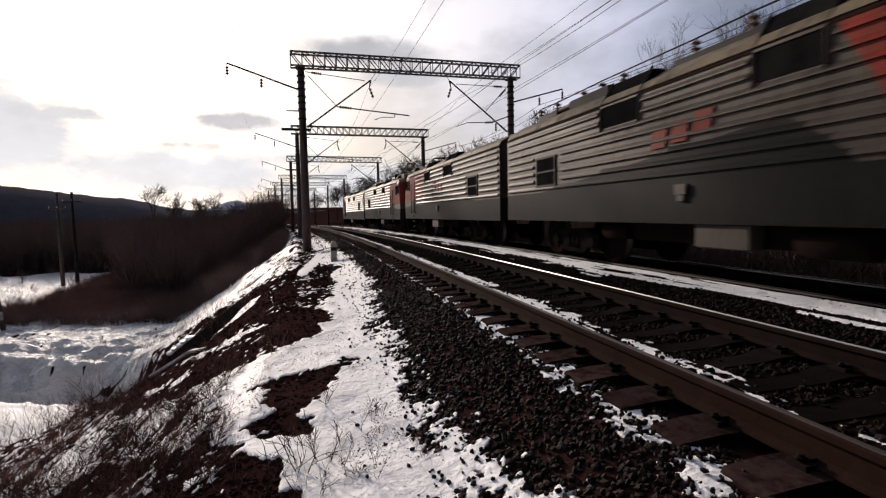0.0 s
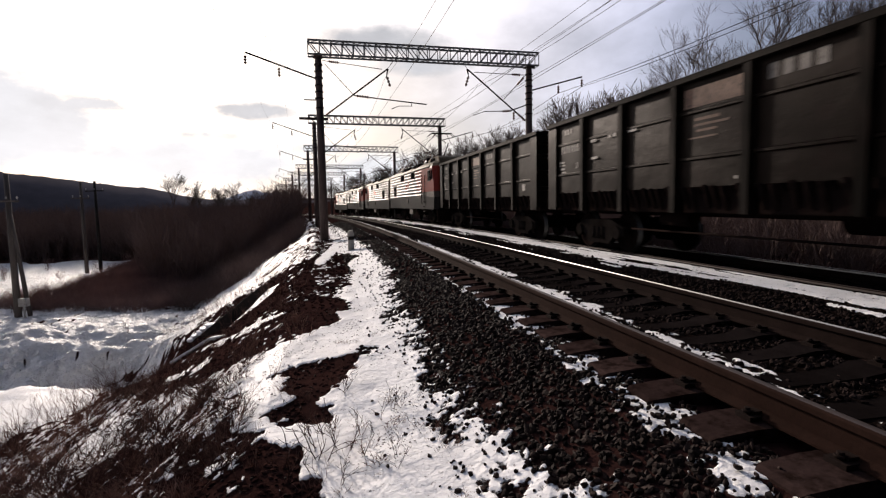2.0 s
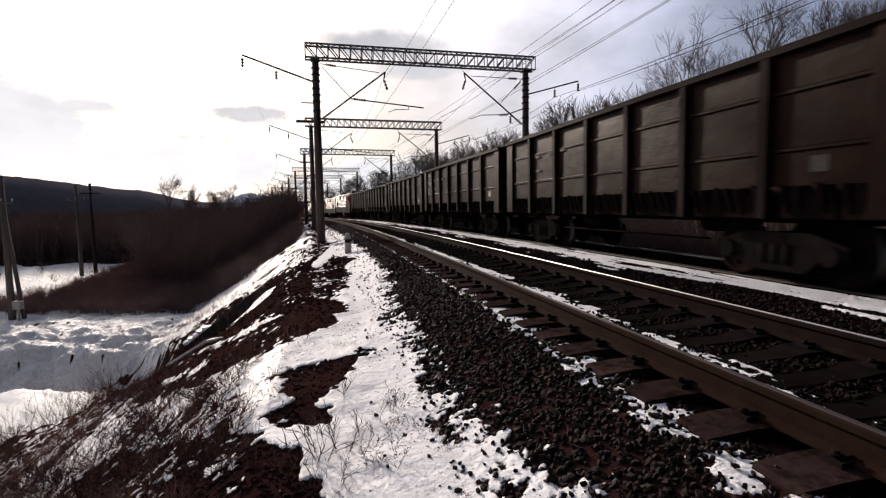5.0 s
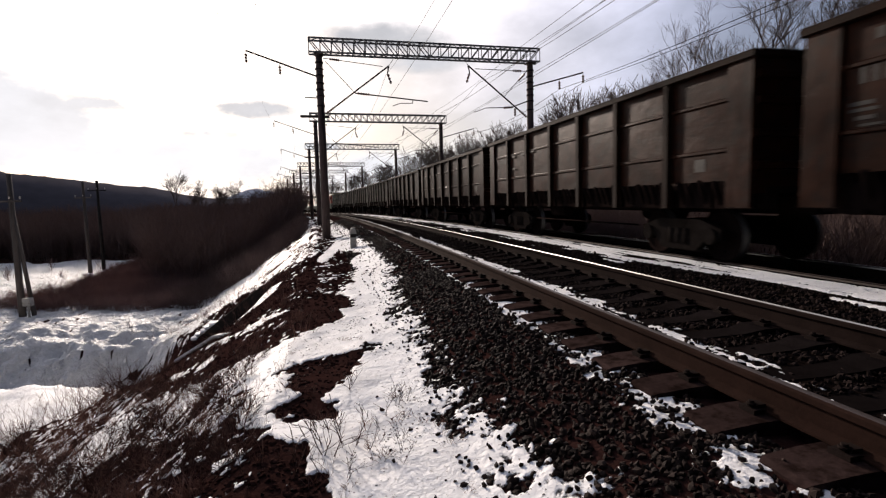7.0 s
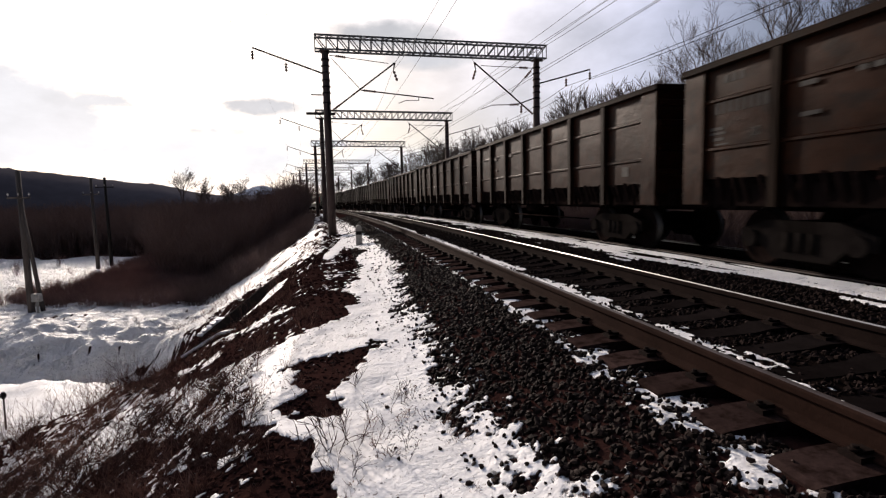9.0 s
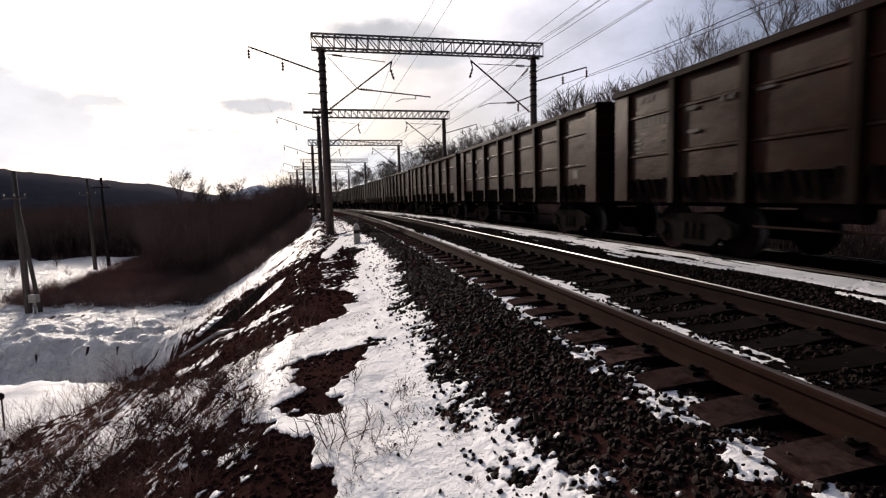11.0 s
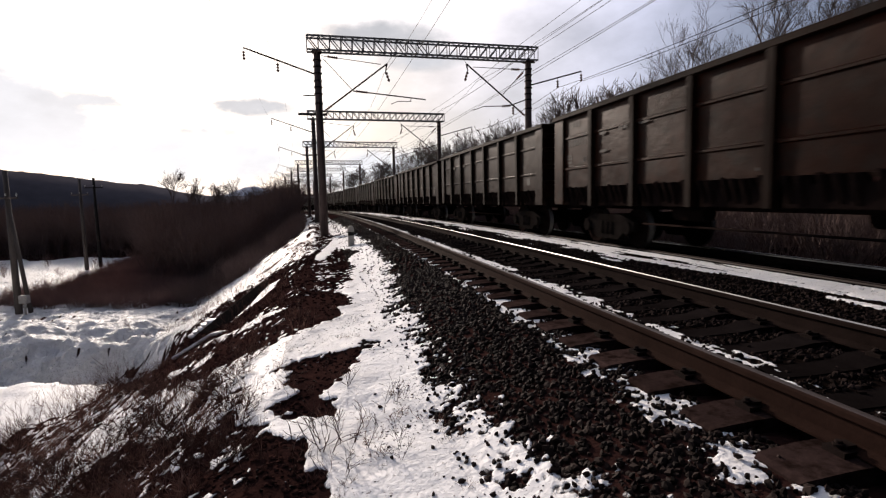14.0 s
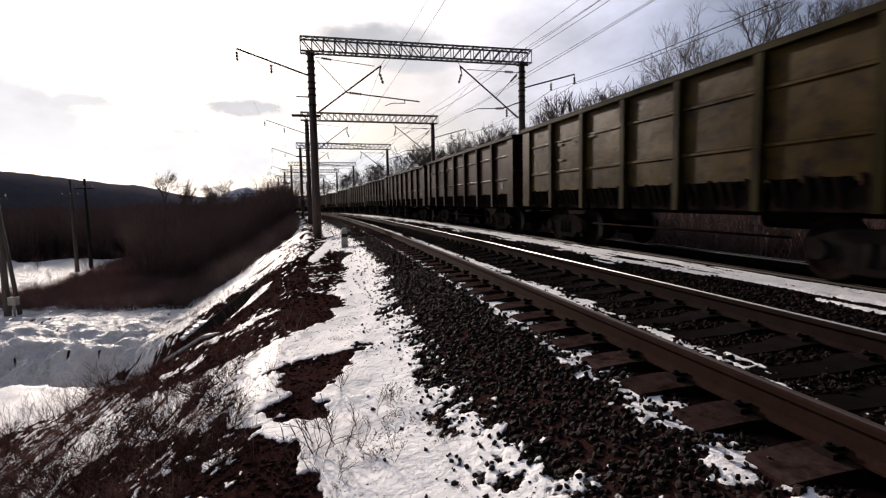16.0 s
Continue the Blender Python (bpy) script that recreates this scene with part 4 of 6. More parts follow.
# ---- overhead line ----
def insulator(bm, a, b, sheds=3, r=0.09):
    prof = [(0, 0.025)]
    for k in range(sheds):
        c = (k + 0.5) / sheds
        w = 0.42 / sheds
        prof += [(c - w, 0.03), (c - w * 0.3, r), (c + w * 0.2, r * 0.9), (c + w * 0.6, 0.035)]
    lathe(bm, a, b, prof + [(1, 0.025)], 10)


PORTAL_L, PORTAL_R, BEAM_TOP, BEAM_H = -3.15, 7.55, 8.85, 0.64


def lattice_beam(x0, x1):
    """Four chords with lacing, seen from all sides."""
    bm = bmesh.new()
    z0, z1, half = BEAM_TOP - BEAM_H, BEAM_TOP, 0.24
    for y in (-half, half):
        for z in (z0, z1):
            box(bm, ((x0 + x1) / 2, y, z), (x1 - x0, 0.075, 0.075))
    n = 22
    w = (x1 - x0) / n
    for i in range(n + 1):
        x = x0 + i * w
        for y in (-half, half):
            tube(bm, (x, y, z0), (x, y, z1), 0.022, n=4)
        for z in (z0, z1):
            tube(bm, (x, -half, z), (x, half, z), 0.02, n=4)
        if i < n:
            up = (i < n / 2)
            for y in (-half, half):
                tube(bm, (x, y, z1 if up else z0), (x + w, y, z0 if up else z1), 0.026, n=4)
            for z in (z0, z1):
                tube(bm, (x, -half if i % 2 else half, z), (x + w, half if i % 2 else -half, z), 0.018, n=4)
    return bm


def build_portal():
    """A gantry over both tracks; x across the line, origin at the near track's rail level."""
    portal = thing("overhead_line_gantry", "tall two-post gantry with a lattice beam carrying the overhead wires", "gantry", "gantries along the line")
    part("beam", lattice_beam(PORTAL_L - 0.45, PORTAL_R + 0.45), STEEL, portal, "grey steel lattice beam")
    for x, out, base in ((PORTAL_L, -1, -2.2), (PORTAL_R, 1, -2.4)):
        bm = bmesh.new()
        tube(bm, (x, 0, base), (x, 0, BEAM_TOP - BEAM_H - 0.06), 0.215, 0.155, 16)
        box(bm, (x, 0, BEAM_TOP - BEAM_H - 0.06), (0.42, 0.5, 0.05))
        post = part("post", bm, POST, portal, "tapered stained concrete post")
        for z in (7.75, 7.45, 7.15, 6.8, 6.5, 6.2, 5.75):
            bm = bmesh.new()
            lathe(bm, (x, 0, z), (x, 0, z + 0.06), [(0, 0.17), (0, 0.20), (1, 0.20), (1, 0.17)], 14)
            part("clamp", bm, DARK_STEEL, post)
        # outer bracket with two hanging insulators
        bm = bmesh.new()
        a, b = (Vector((x, 0, 7.10)), Vector((x - 3.25, 0, 8.20))) if out < 0 else (Vector((x, 0, 6.95)), Vector((x + 3.05, 0, 7.80)))
        tube(bm, a, b, 0.04, n=6)
        arm = part("bracket", bm, DARK_STEEL, portal)
        for k in (0.55, 1.0):
            q = a.lerp(b, k)
            bm = bmesh.new()
            tube(bm, q, q - Vector((0, 0, 0.16)), 0.012, n=5)
            insulator(bm, q - Vector((0, 0, 0.14)), q - Vector((0, 0, 0.54)), 3, 0.075)
            part("insulator", bm, INSULATOR, arm)
        # hinged cantilever over its track, pulled up by an insulated rod
        inn = -out
        if inn > 0:
            foot, tip, rod, brace, mid = (0.2, 5.4), (3.3, 7.75), ((0.2, 8.0), (3.0, 7.72)), ((0.3, 7.85), (1.62, 6.44)), 0.46
            reg = ((1.62, 6.42), (5.2, 6.10))
        else:
            foot, tip, rod, brace, mid = (0.2, 5.42), (3.35, 7.92), ((0.2, 7.75), (3.0, 7.78)), ((0.25, 7.70), (1.45, 6.42)), 0.40
            reg = ((0.1, 6.25), (1.05, 5.90))

        def at(p):
            return Vector((x + p[0] * inn, 0, p[1]))
        bm = bmesh.new()
        tube(bm, at(foot).lerp(at(tip), 0.12), at(tip), 0.04, n=6)
        tube(bm, at(rod[0]), at(rod[1]), 0.018, n=5)
        tube(bm, at(brace[0]), at(brace[1]), 0.018, n=5)
        tube(bm, at(reg[0]), at(reg[1]), 0.032, n=6)
        tube(bm, at(tip), at((tip[0] - 0.08, tip[1] - 0.42)), 0.05, 0.02, n=5)
        tube(bm, at(tip), at((tip[0] + 0.25, tip[1] + 0.35)), 0.012, n=5)
        if inn < 0:
            tube(bm, at((1.45, 5.88)), at((2.45, 5.84)), 0.024, n=6)
        arm = part("cantilever", bm, DARK_STEEL, portal)
        spans = [(at(foot), at(foot).lerp(at(tip), 0.13), 5), (at(rod[0]).lerp(at(rod[1]), 0.10), at(rod[0]).lerp(at(rod[1]), 0.27), 5),
                 (at((tip[0] - 0.05, tip[1] - 0.38)), at((tip[0] + 0.1, tip[1] - 0.85)), 3)]
        if inn > 0:
            spans.append((at((1.75, 6.41)), at((2.35, 6.36)), 5))
        else:
            spans += [(at((1.0, 5.91)), at((1.48, 5.87)), 5), (at((0.30, 7.62)), at((0.65, 7.25)), 5), (at((0.85, 5.85)), at((0.85, 5.45)), 3)]
        for p, q, n in spans:
            bm = bmesh.new()
            insulator(bm, p, q, n, 0.075)
            part("insulator", bm, INSULATOR, arm)
        bm = bmesh.new()
        if inn > 0:
            tube(bm, at((4.45, 6.17)), at((4.45, 5.98)), 0.018, n=5)
            tube(bm, at((4.45, 6.0)), at((3.8, 5.98)), 0.018, n=5)
            tube(bm, at((3.8, 5.98)), at((3.45, 5.84)), 0.018, n=5)
        else:
            tube(bm, at((2.45, 5.84)), at((3.05, 5.62)), 0.018, n=5)
        part("steady_arm", bm, DARK_STEEL, arm)
    # short cross arms on the open side
    bm = bmesh.new()
    box(bm, (PORTAL_L - 0.30, 0, 5.28), (1.35, 0.11, 0.11))
    part("cross_arm", bm, DARK_STEEL, portal)
    bm = bmesh.new()
    box(bm, (PORTAL_L - 0.35, 0, 6.15), (0.75, 0.05, 0.05))
    part("cross_arm", bm, DARK_STEEL, portal)
    return portal


PORTALS = (26.4, 45.2, 66.4, 94.0, 113.0, 131.0, 158.0, 190.0, 225.0)
first_portal = build_portal()
SET = (-0.10, -0.32, -0.30, -0.20, 0.0, 0.0, 0.0, 0.0, 0.0)        # how far each is sunk
first_portal.matrix_basis = at_track(PORTALS[0], 0, SET[0])
for s, z in zip(PORTALS[1:], SET[1:]):
    copy_thing(first_portal, at_track(s, 0, z))


def build_wire(name, label, u, z, sag, r=0.009, start=-34.0, offset=0.0):
    """A wire hung from gantry to gantry."""
    stops = [start, -4.0 + offset * 0] + list(PORTALS)
    bm = bmesh.new()
    pts = []
    for a, b in zip(stops, stops[1:]):
        n = 10 if b < 140 else 4
        for i in range(n):
            k = i / n
            pts.append(P(a + (b - a) * k, u, z - sag * 4 * k * (1 - k)))
    pts.append(P(stops[-1], u, z))
    rings = []
    for p in pts:
        h = TH
        side, up = Vector((math.cos(h), math.sin(h), 0)), Vector((0, 0, 1))
        rings.append([bm.verts.new(p + side * (r * math.cos(t)) + up * (r * math.sin(t))) for t in (0.5, 2.6, 4.71)])
    for r0, r1 in zip(rings, rings[1:]):
        for i in range(3):
            bm.faces.new((r0[i], r0[(i + 1) % 3], r1[(i + 1) % 3], r1[i]))
    ob = part(name, bm, WIRE)
    return tagged(ob, label, "overhead wire", "overhead wires")


for u, lo in ((0.0, 0.0), (GAP, LOW)):
    build_wire("contact_wire", "thin grooved copper contact wire above the track", u, 5.92 + lo, 0.02)
    build_wire("catenary_wire", "sagging carrier wire above the contact wire", u, 7.2 + lo, 0.6)
FEEDER = "thin feeder wire hung from the outer bracket insulators"
for u, z, sag, r in ((PORTAL_L - 1.79, 7.16, 0.5, 0.0045), (PORTAL_L - 3.25, 7.66, 0.5, 0.0045), (PORTAL_R + 1.68, 6.80, 0.5, 0.012), (PORTAL_R + 3.05, 7.18, 0.5, 0.012)):
    build_wire("feeder_wire", FEEDER, u, z, sag, r)
for u, z, sag in ((PORTAL_R - 0.4, 8.95, 0.15), (PORTAL_R + 0.35, 9.0, 0.3), (PORTAL_R + 0.55, 9.0, 0.15), (PORTAL_R + 0.22, 7.6, 0.1)):
    build_wire("line_wire", "dark wire running along the tops of the gantry posts", u, z, sag, 0.011)


# ---- the train ----
SPEED, START = 15.03, -0.72        # metres a second; arc of the joint between engine and first wagon at 0 s
WAGON_L, SECTION_L = 13.92, 17.5
RIBS = (-4.45, -2.67, -0.87, 0.87, 2.67, 4.45)
WHEEL_R = 0.475
wheel_sets = {}                    # local place of an axle -> the parts that stand there


def wheelset(parent, y, r, label=""):
    bm = bmesh.new()
    tube(bm, (-0.95, 0, 0), (0.95, 0, 0), 0.08, n=10)
    for sx in (-1, 1):
        lathe(bm, (sx * 0.72, 0, 0), (sx * 0.86, 0, 0), [(0, r + 0.028), (0.22, r + 0.028), (0.25, r), (1, r - 0.005), (1, r - 0.07), (0.8, r - 0.09), (0.6, 0.2), (1.0, 0.13), (1.05, 0.1)], 28)
        for k in range(4):
            a = k * math.pi / 2
            box(bm, (sx * 0.835, math.cos(a) * r * 0.6, math.sin(a) * r * 0.6), (0.02, 0.06, 0.06))
    ob = part("wheelset", bm, (UNDER, TREAD), parent, label)
    for f in ob.data.polygons:
        c = f.center
        if abs(math.hypot(c.y, c.z) - r) < 0.012:
            f.material_index = 1
    ob.location = (0, y, r)
    wheel_sets.setdefault((y, r), []).append(ob)
    return ob


def bogie(parent, y):
    bm = bmesh.new()
    for sx in (-1, 1):
        x = sx * 1.03
        extrude(bm, [(y - 1.15, 0.40), (y - 0.75, 0.40), (y - 0.5, 0.18), (y + 0.5, 0.18), (y + 0.75, 0.40), (y + 1.15, 0.40), (y + 1.15, 0.62), (y + 0.6, 0.78), (y - 0.6, 0.78), (y - 1.15, 0.62)], x - 0.07, x + 0.07, "yz")
        for dy in (-0.925, 0.925):
            tube(bm, (x - 0.02 * sx, y + dy, 0.475), (x + 0.14 * sx, y + dy, 0.475), 0.15, n=12)
        for dy in (-0.22, 0, 0.22):
            tube(bm, (x + sx * 0.03, y + dy, 0.30), (x + sx * 0.03, y + dy, 0.60), 0.085, n=8)
    box(bm, (0, y, 0.66), (2.2, 0.5, 0.24))
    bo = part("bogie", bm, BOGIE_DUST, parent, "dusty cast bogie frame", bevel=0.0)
    return bo


def coupler(parent, y, d):
    bm = bmesh.new()
    box(bm, (0, y + d * 0.25, 1.04), (0.22, 0.55, 0.24))
    box(bm, (0.06, y + d * 0.55, 1.04), (0.42, 0.22, 0.30))
    box(bm, (-0.12, y + d * 0.68, 1.04), (0.14, 0.14, 0.26))
    part("coupler", bm, IRON, parent)


def build_wagon():
    w = thing("open_wagon", "", "freight wagon", "wagons of the train")
    half, xs = 6.52, 1.44
    # floor, pressed side panels between the ribs, ridged ends
    bm = bmesh.new()
    box(bm, (0, 0, 1.30), (2 * xs - 0.50, 2 * half, 0.10))
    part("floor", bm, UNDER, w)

    def pressed(rows, z0, z1, out, t=0.03):
        """Outline of a sheet with ridges: rows of (low, high) heights where it stands out."""
        face = [(0.0, z0)]
        for a, b in rows:
            face += [(0.0, a), (out, a + 0.02), (out, b - 0.02), (0.0, b)]
        face.append((0.0, z1))
        return face + [(-t, z1), (-t, z0)]
    bm = bmesh.new()
    extrude(bm, pressed(((1.94, 2.02), (2.76, 2.84)), 1.47, 3.37, 0.034), -0.5, 0.5)
    panel = mesh_of("side_panel", bm, WAGON)
    bm = bmesh.new()
    extrude(bm, pressed(((1.62, 1.76), (2.12, 2.26), (2.62, 2.76), (3.02, 3.16)), 1.25, 3.37, 0.07), -xs, xs)
    end = mesh_of("end_wall", bm, WAGON)
    for sx in (-1, 1):
        for a, b in zip((-half, *RIBS), (*RIBS, half)):
            piece("side_panel", panel, w, Matrix.Translation((sx * (xs - 0.012), (a + b) / 2, 0)) @ Matrix.Rotation(math.pi if sx < 0 else 0, 4, "Z") @ Matrix.Diagonal((1, b - a - 0.004, 1, 1)))
    for sy in (-1, 1):
        piece("end_wall", end, w, Matrix.Translation((0, sy * (half - 0.02), 0)) @ Matrix.Rotation(sy * math.pi / 2, 4, "Z"))
    # top rail
    bm = bmesh.new()
    for sx in (-1, 1):
        box(bm, (sx * (xs + 0.035), 0, 3.39), (0.16, 2 * half + 0.1, 0.12))
    for sy in (-1, 1):
        box(bm, (0, sy * half, 3.39), (2 * xs - 0.1, 0.14, 0.12))
    part("top_rail", bm, WAGON_RIB, w, bevel=0.012)
    # ribs and corner posts, each a folded channel
    bm = bmesh.new()
    extrude(bm, [(0.0, -0.10), (0.012, -0.085), (0.11, -0.075), (0.11, 0.075), (0.012, 0.085), (0.0, 0.10)], 0, 1)
    for v in bm.verts:
        x, y, z = v.co
        v.co = (x * (1.0 if y > 0.5 else 0.85), z, 1.0 + y * 2.34)
    rib = mesh_of("rib", bm, WAGON_RIB)
    bm = bmesh.new()
    box(bm, (0.03, 0, 2.20), (0.07, 0.52, 2.36))
    post = mesh_of("corner_post", bm, WAGON, 0.01)
    for sx in (-1, 1):
        turn = Matrix.Rotation(math.pi if sx < 0 else 0, 4, "Z")
        for y in RIBS:
            piece("rib", rib, w, Matrix.Translation((sx * (xs - 0.005), y, 0)) @ turn)
        for sy in (-1, 1):
            piece("corner_post", post, w, Matrix.Translation((sx * xs, sy * (half - 0.27), 0)) @ turn)
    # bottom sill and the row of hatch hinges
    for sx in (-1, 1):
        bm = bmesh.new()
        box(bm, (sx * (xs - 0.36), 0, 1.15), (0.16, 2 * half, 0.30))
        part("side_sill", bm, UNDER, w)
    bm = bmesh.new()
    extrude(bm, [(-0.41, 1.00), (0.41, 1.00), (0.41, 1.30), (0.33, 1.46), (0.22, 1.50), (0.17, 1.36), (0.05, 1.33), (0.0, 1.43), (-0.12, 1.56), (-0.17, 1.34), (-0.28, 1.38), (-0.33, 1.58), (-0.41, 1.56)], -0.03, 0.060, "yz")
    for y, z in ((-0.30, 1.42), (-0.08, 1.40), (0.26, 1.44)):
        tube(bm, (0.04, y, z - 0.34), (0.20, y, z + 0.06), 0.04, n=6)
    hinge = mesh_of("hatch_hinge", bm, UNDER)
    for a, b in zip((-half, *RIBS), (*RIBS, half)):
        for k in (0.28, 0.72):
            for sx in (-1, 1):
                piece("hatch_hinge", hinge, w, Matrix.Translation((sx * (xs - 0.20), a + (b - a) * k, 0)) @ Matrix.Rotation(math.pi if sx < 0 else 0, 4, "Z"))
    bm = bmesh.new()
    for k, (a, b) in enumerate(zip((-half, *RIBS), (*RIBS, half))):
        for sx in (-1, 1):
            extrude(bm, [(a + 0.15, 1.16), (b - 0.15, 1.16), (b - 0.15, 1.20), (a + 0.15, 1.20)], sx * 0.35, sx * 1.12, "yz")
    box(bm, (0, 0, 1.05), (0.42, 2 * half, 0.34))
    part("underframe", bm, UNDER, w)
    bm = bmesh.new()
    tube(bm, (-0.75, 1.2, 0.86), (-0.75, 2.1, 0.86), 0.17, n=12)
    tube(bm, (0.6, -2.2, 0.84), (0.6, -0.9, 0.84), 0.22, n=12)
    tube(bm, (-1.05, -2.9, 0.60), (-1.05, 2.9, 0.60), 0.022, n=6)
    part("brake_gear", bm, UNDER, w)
    for sy in (-1, 1):
        bogie(w, sy * 4.325)
        coupler(w, sy * half, sy)
        for d in (-0.925, 0.925):
            wheelset(w, sy * 4.325 + d, WHEEL_R)
    return w


def lettering(text, size):
    """Flat letters of the built-in font, as a mesh that stands on the x axis."""
    cu = bpy.data.curves.new("letters", "FONT")
    cu.body, cu.size, cu.extrude = text, size, 0.002
    ob = bpy.data.objects.new("letters", cu)
    scene.collection.objects.link(ob)
    me = bpy.data.meshes.new_from_object(ob.evaluated_get(bpy.context.evaluated_depsgraph_get()))
    bpy.data.objects.remove(ob)
    me.materials.clear()
    me.materials.append(STENCIL)
    return me


def bars(rows):
    """Plain bars on the side sheet seen from the open side: rows of (y, z, width, height) on x = 0."""
    bm = bmesh.new()
    for y, z, wy, hz in rows:
        box(bm, (0, y, z), (0.006, wy, hz))
    return mesh_of("marking", bm, STENCIL)


LETTER_20 = lettering("20", 0.20)
rows = []
for i in range(8):                                   # a row of digits as bars
    rows.append((5.74 - i * 0.148, 2.66, 0.07, 0.20))
NUMBER = bars(rows)
SMALL = bars([(5.55 - i * 0.17, 3.12, 0.11, 0.13) for i in range(3)])
NOTES = bars([(5.75, 2.32, 0.30, 0.05), (5.72, 2.24, 0.36, 0.04), (5.70, 2.14, 0.24, 0.05), (5.62, 2.05, 0.3, 0.03)])
WEIGHTS = bars([(3.95, 2.72, 0.26, 0.07), (3.2, 2.74, 0.12, 0.07), (3.0, 2.74, 0.14, 0.07), (2.3, 2.74, 0.32, 0.05), (3.9, 2.30, 0.30, 0.06)])
PLATE = bars([(-5.3, 1.76, 0.26, 0.22)])
PLATE_2 = bars([(-0.05, 3.05, 1.45, 0.34), (0.1, 2.66, 0.6, 0.05), (0.0, 2.56, 0.8, 0.04), (0.1, 2.46, 0.5, 0.04), (0.2, 2.34, 0.7, 0.03)])
MARK = bars([(6.15, 1.52, 0.07, 0.07), (-0.6, 1.6, 0.05, 0.05)])


def mark_wagon(w, kind):
    x = -1.4645
    names = [("number_marking", NUMBER), ("owner_marking", SMALL), ("inspection_marking", NOTES), ("weight_marking", WEIGHTS), ("label_plate", PLATE), ("corner_marking", MARK)]
    for name, me in names:
        flat = x if me in (WEIGHTS,) else x + 0.0325
        tagged(piece(name, me, w, Matrix.Translation((flat, 0, 0))), kind="stuff")
    piece("code_marking", LETTER_20, w, Matrix.Translation((x + 0.031, 4.98, 2.12)) @ Matrix.Rotation(-math.pi / 2, 4, "Z") @ Matrix.Rotation(math.pi / 2, 4, "X"))


WAGON_LOOK = [  # paint and what it looks like, from the engine back
    ((0.046, 0.058, 0.060), "nearly black open-top freight wagon with white stencilled markings"),
    ((0.050, 0.064, 0.067), "dark grey open-top freight wagon with white stencilled markings"),
    ((0.088, 0.086, 0.076), "grey-brown open-top freight wagon with faded stencilled markings"),
    ((0.106, 0.071, 0.052), "dull brown open-top freight wagon with faded stencilled markings"),
    ((0.096, 0.063, 0.046), "dark brown open-top freight wagon, dusty and dented"),
    ((0.136, 0.080, 0.056), "rusty brown open-top freight wagon, dusty and dented"),
    ((0.159, 0.092, 0.065), "rusty brown open-top freight wagon with patched side sheets"),
    ((0.169, 0.106, 0.074), "light brown open-top freight wagon with scratched side sheets"),
    ((0.156, 0.093, 0.065), "rusty brown open-top freight wagon with worn markings"),
    ((0.175, 0.117, 0.075), "ochre-brown open-top freight wagon with worn markings"),
    ((0.144, 0.087, 0.062), "brown open-top freight wagon, dusty and dented"),
    ((0.136, 0.082, 0.058), "brown open-top freight wagon with scratched side sheets"),
    ((0.118, 0.074, 0.056), "dark brown open-top freight wagon with worn markings"),
    ((0.095, 0.067, 0.052), "sooty brown open-top freight wagon with worn markings"),
    ((0.134, 0.076, 0.057), "reddish brown open-top freight wagon, dusty"),
    ((0.148, 0.072, 0.057), "maroon open-top freight wagon, dusty"),
    ((0.285, 0.350, 0.112), "olive green open-top freight wagon with worn markings"),
    ((0.250, 0.320, 0.112), "olive green open-top freight wagon, dusty"),
    ((0.136, 0.082, 0.058), "brown open-top freight wagon, dusty"),
]


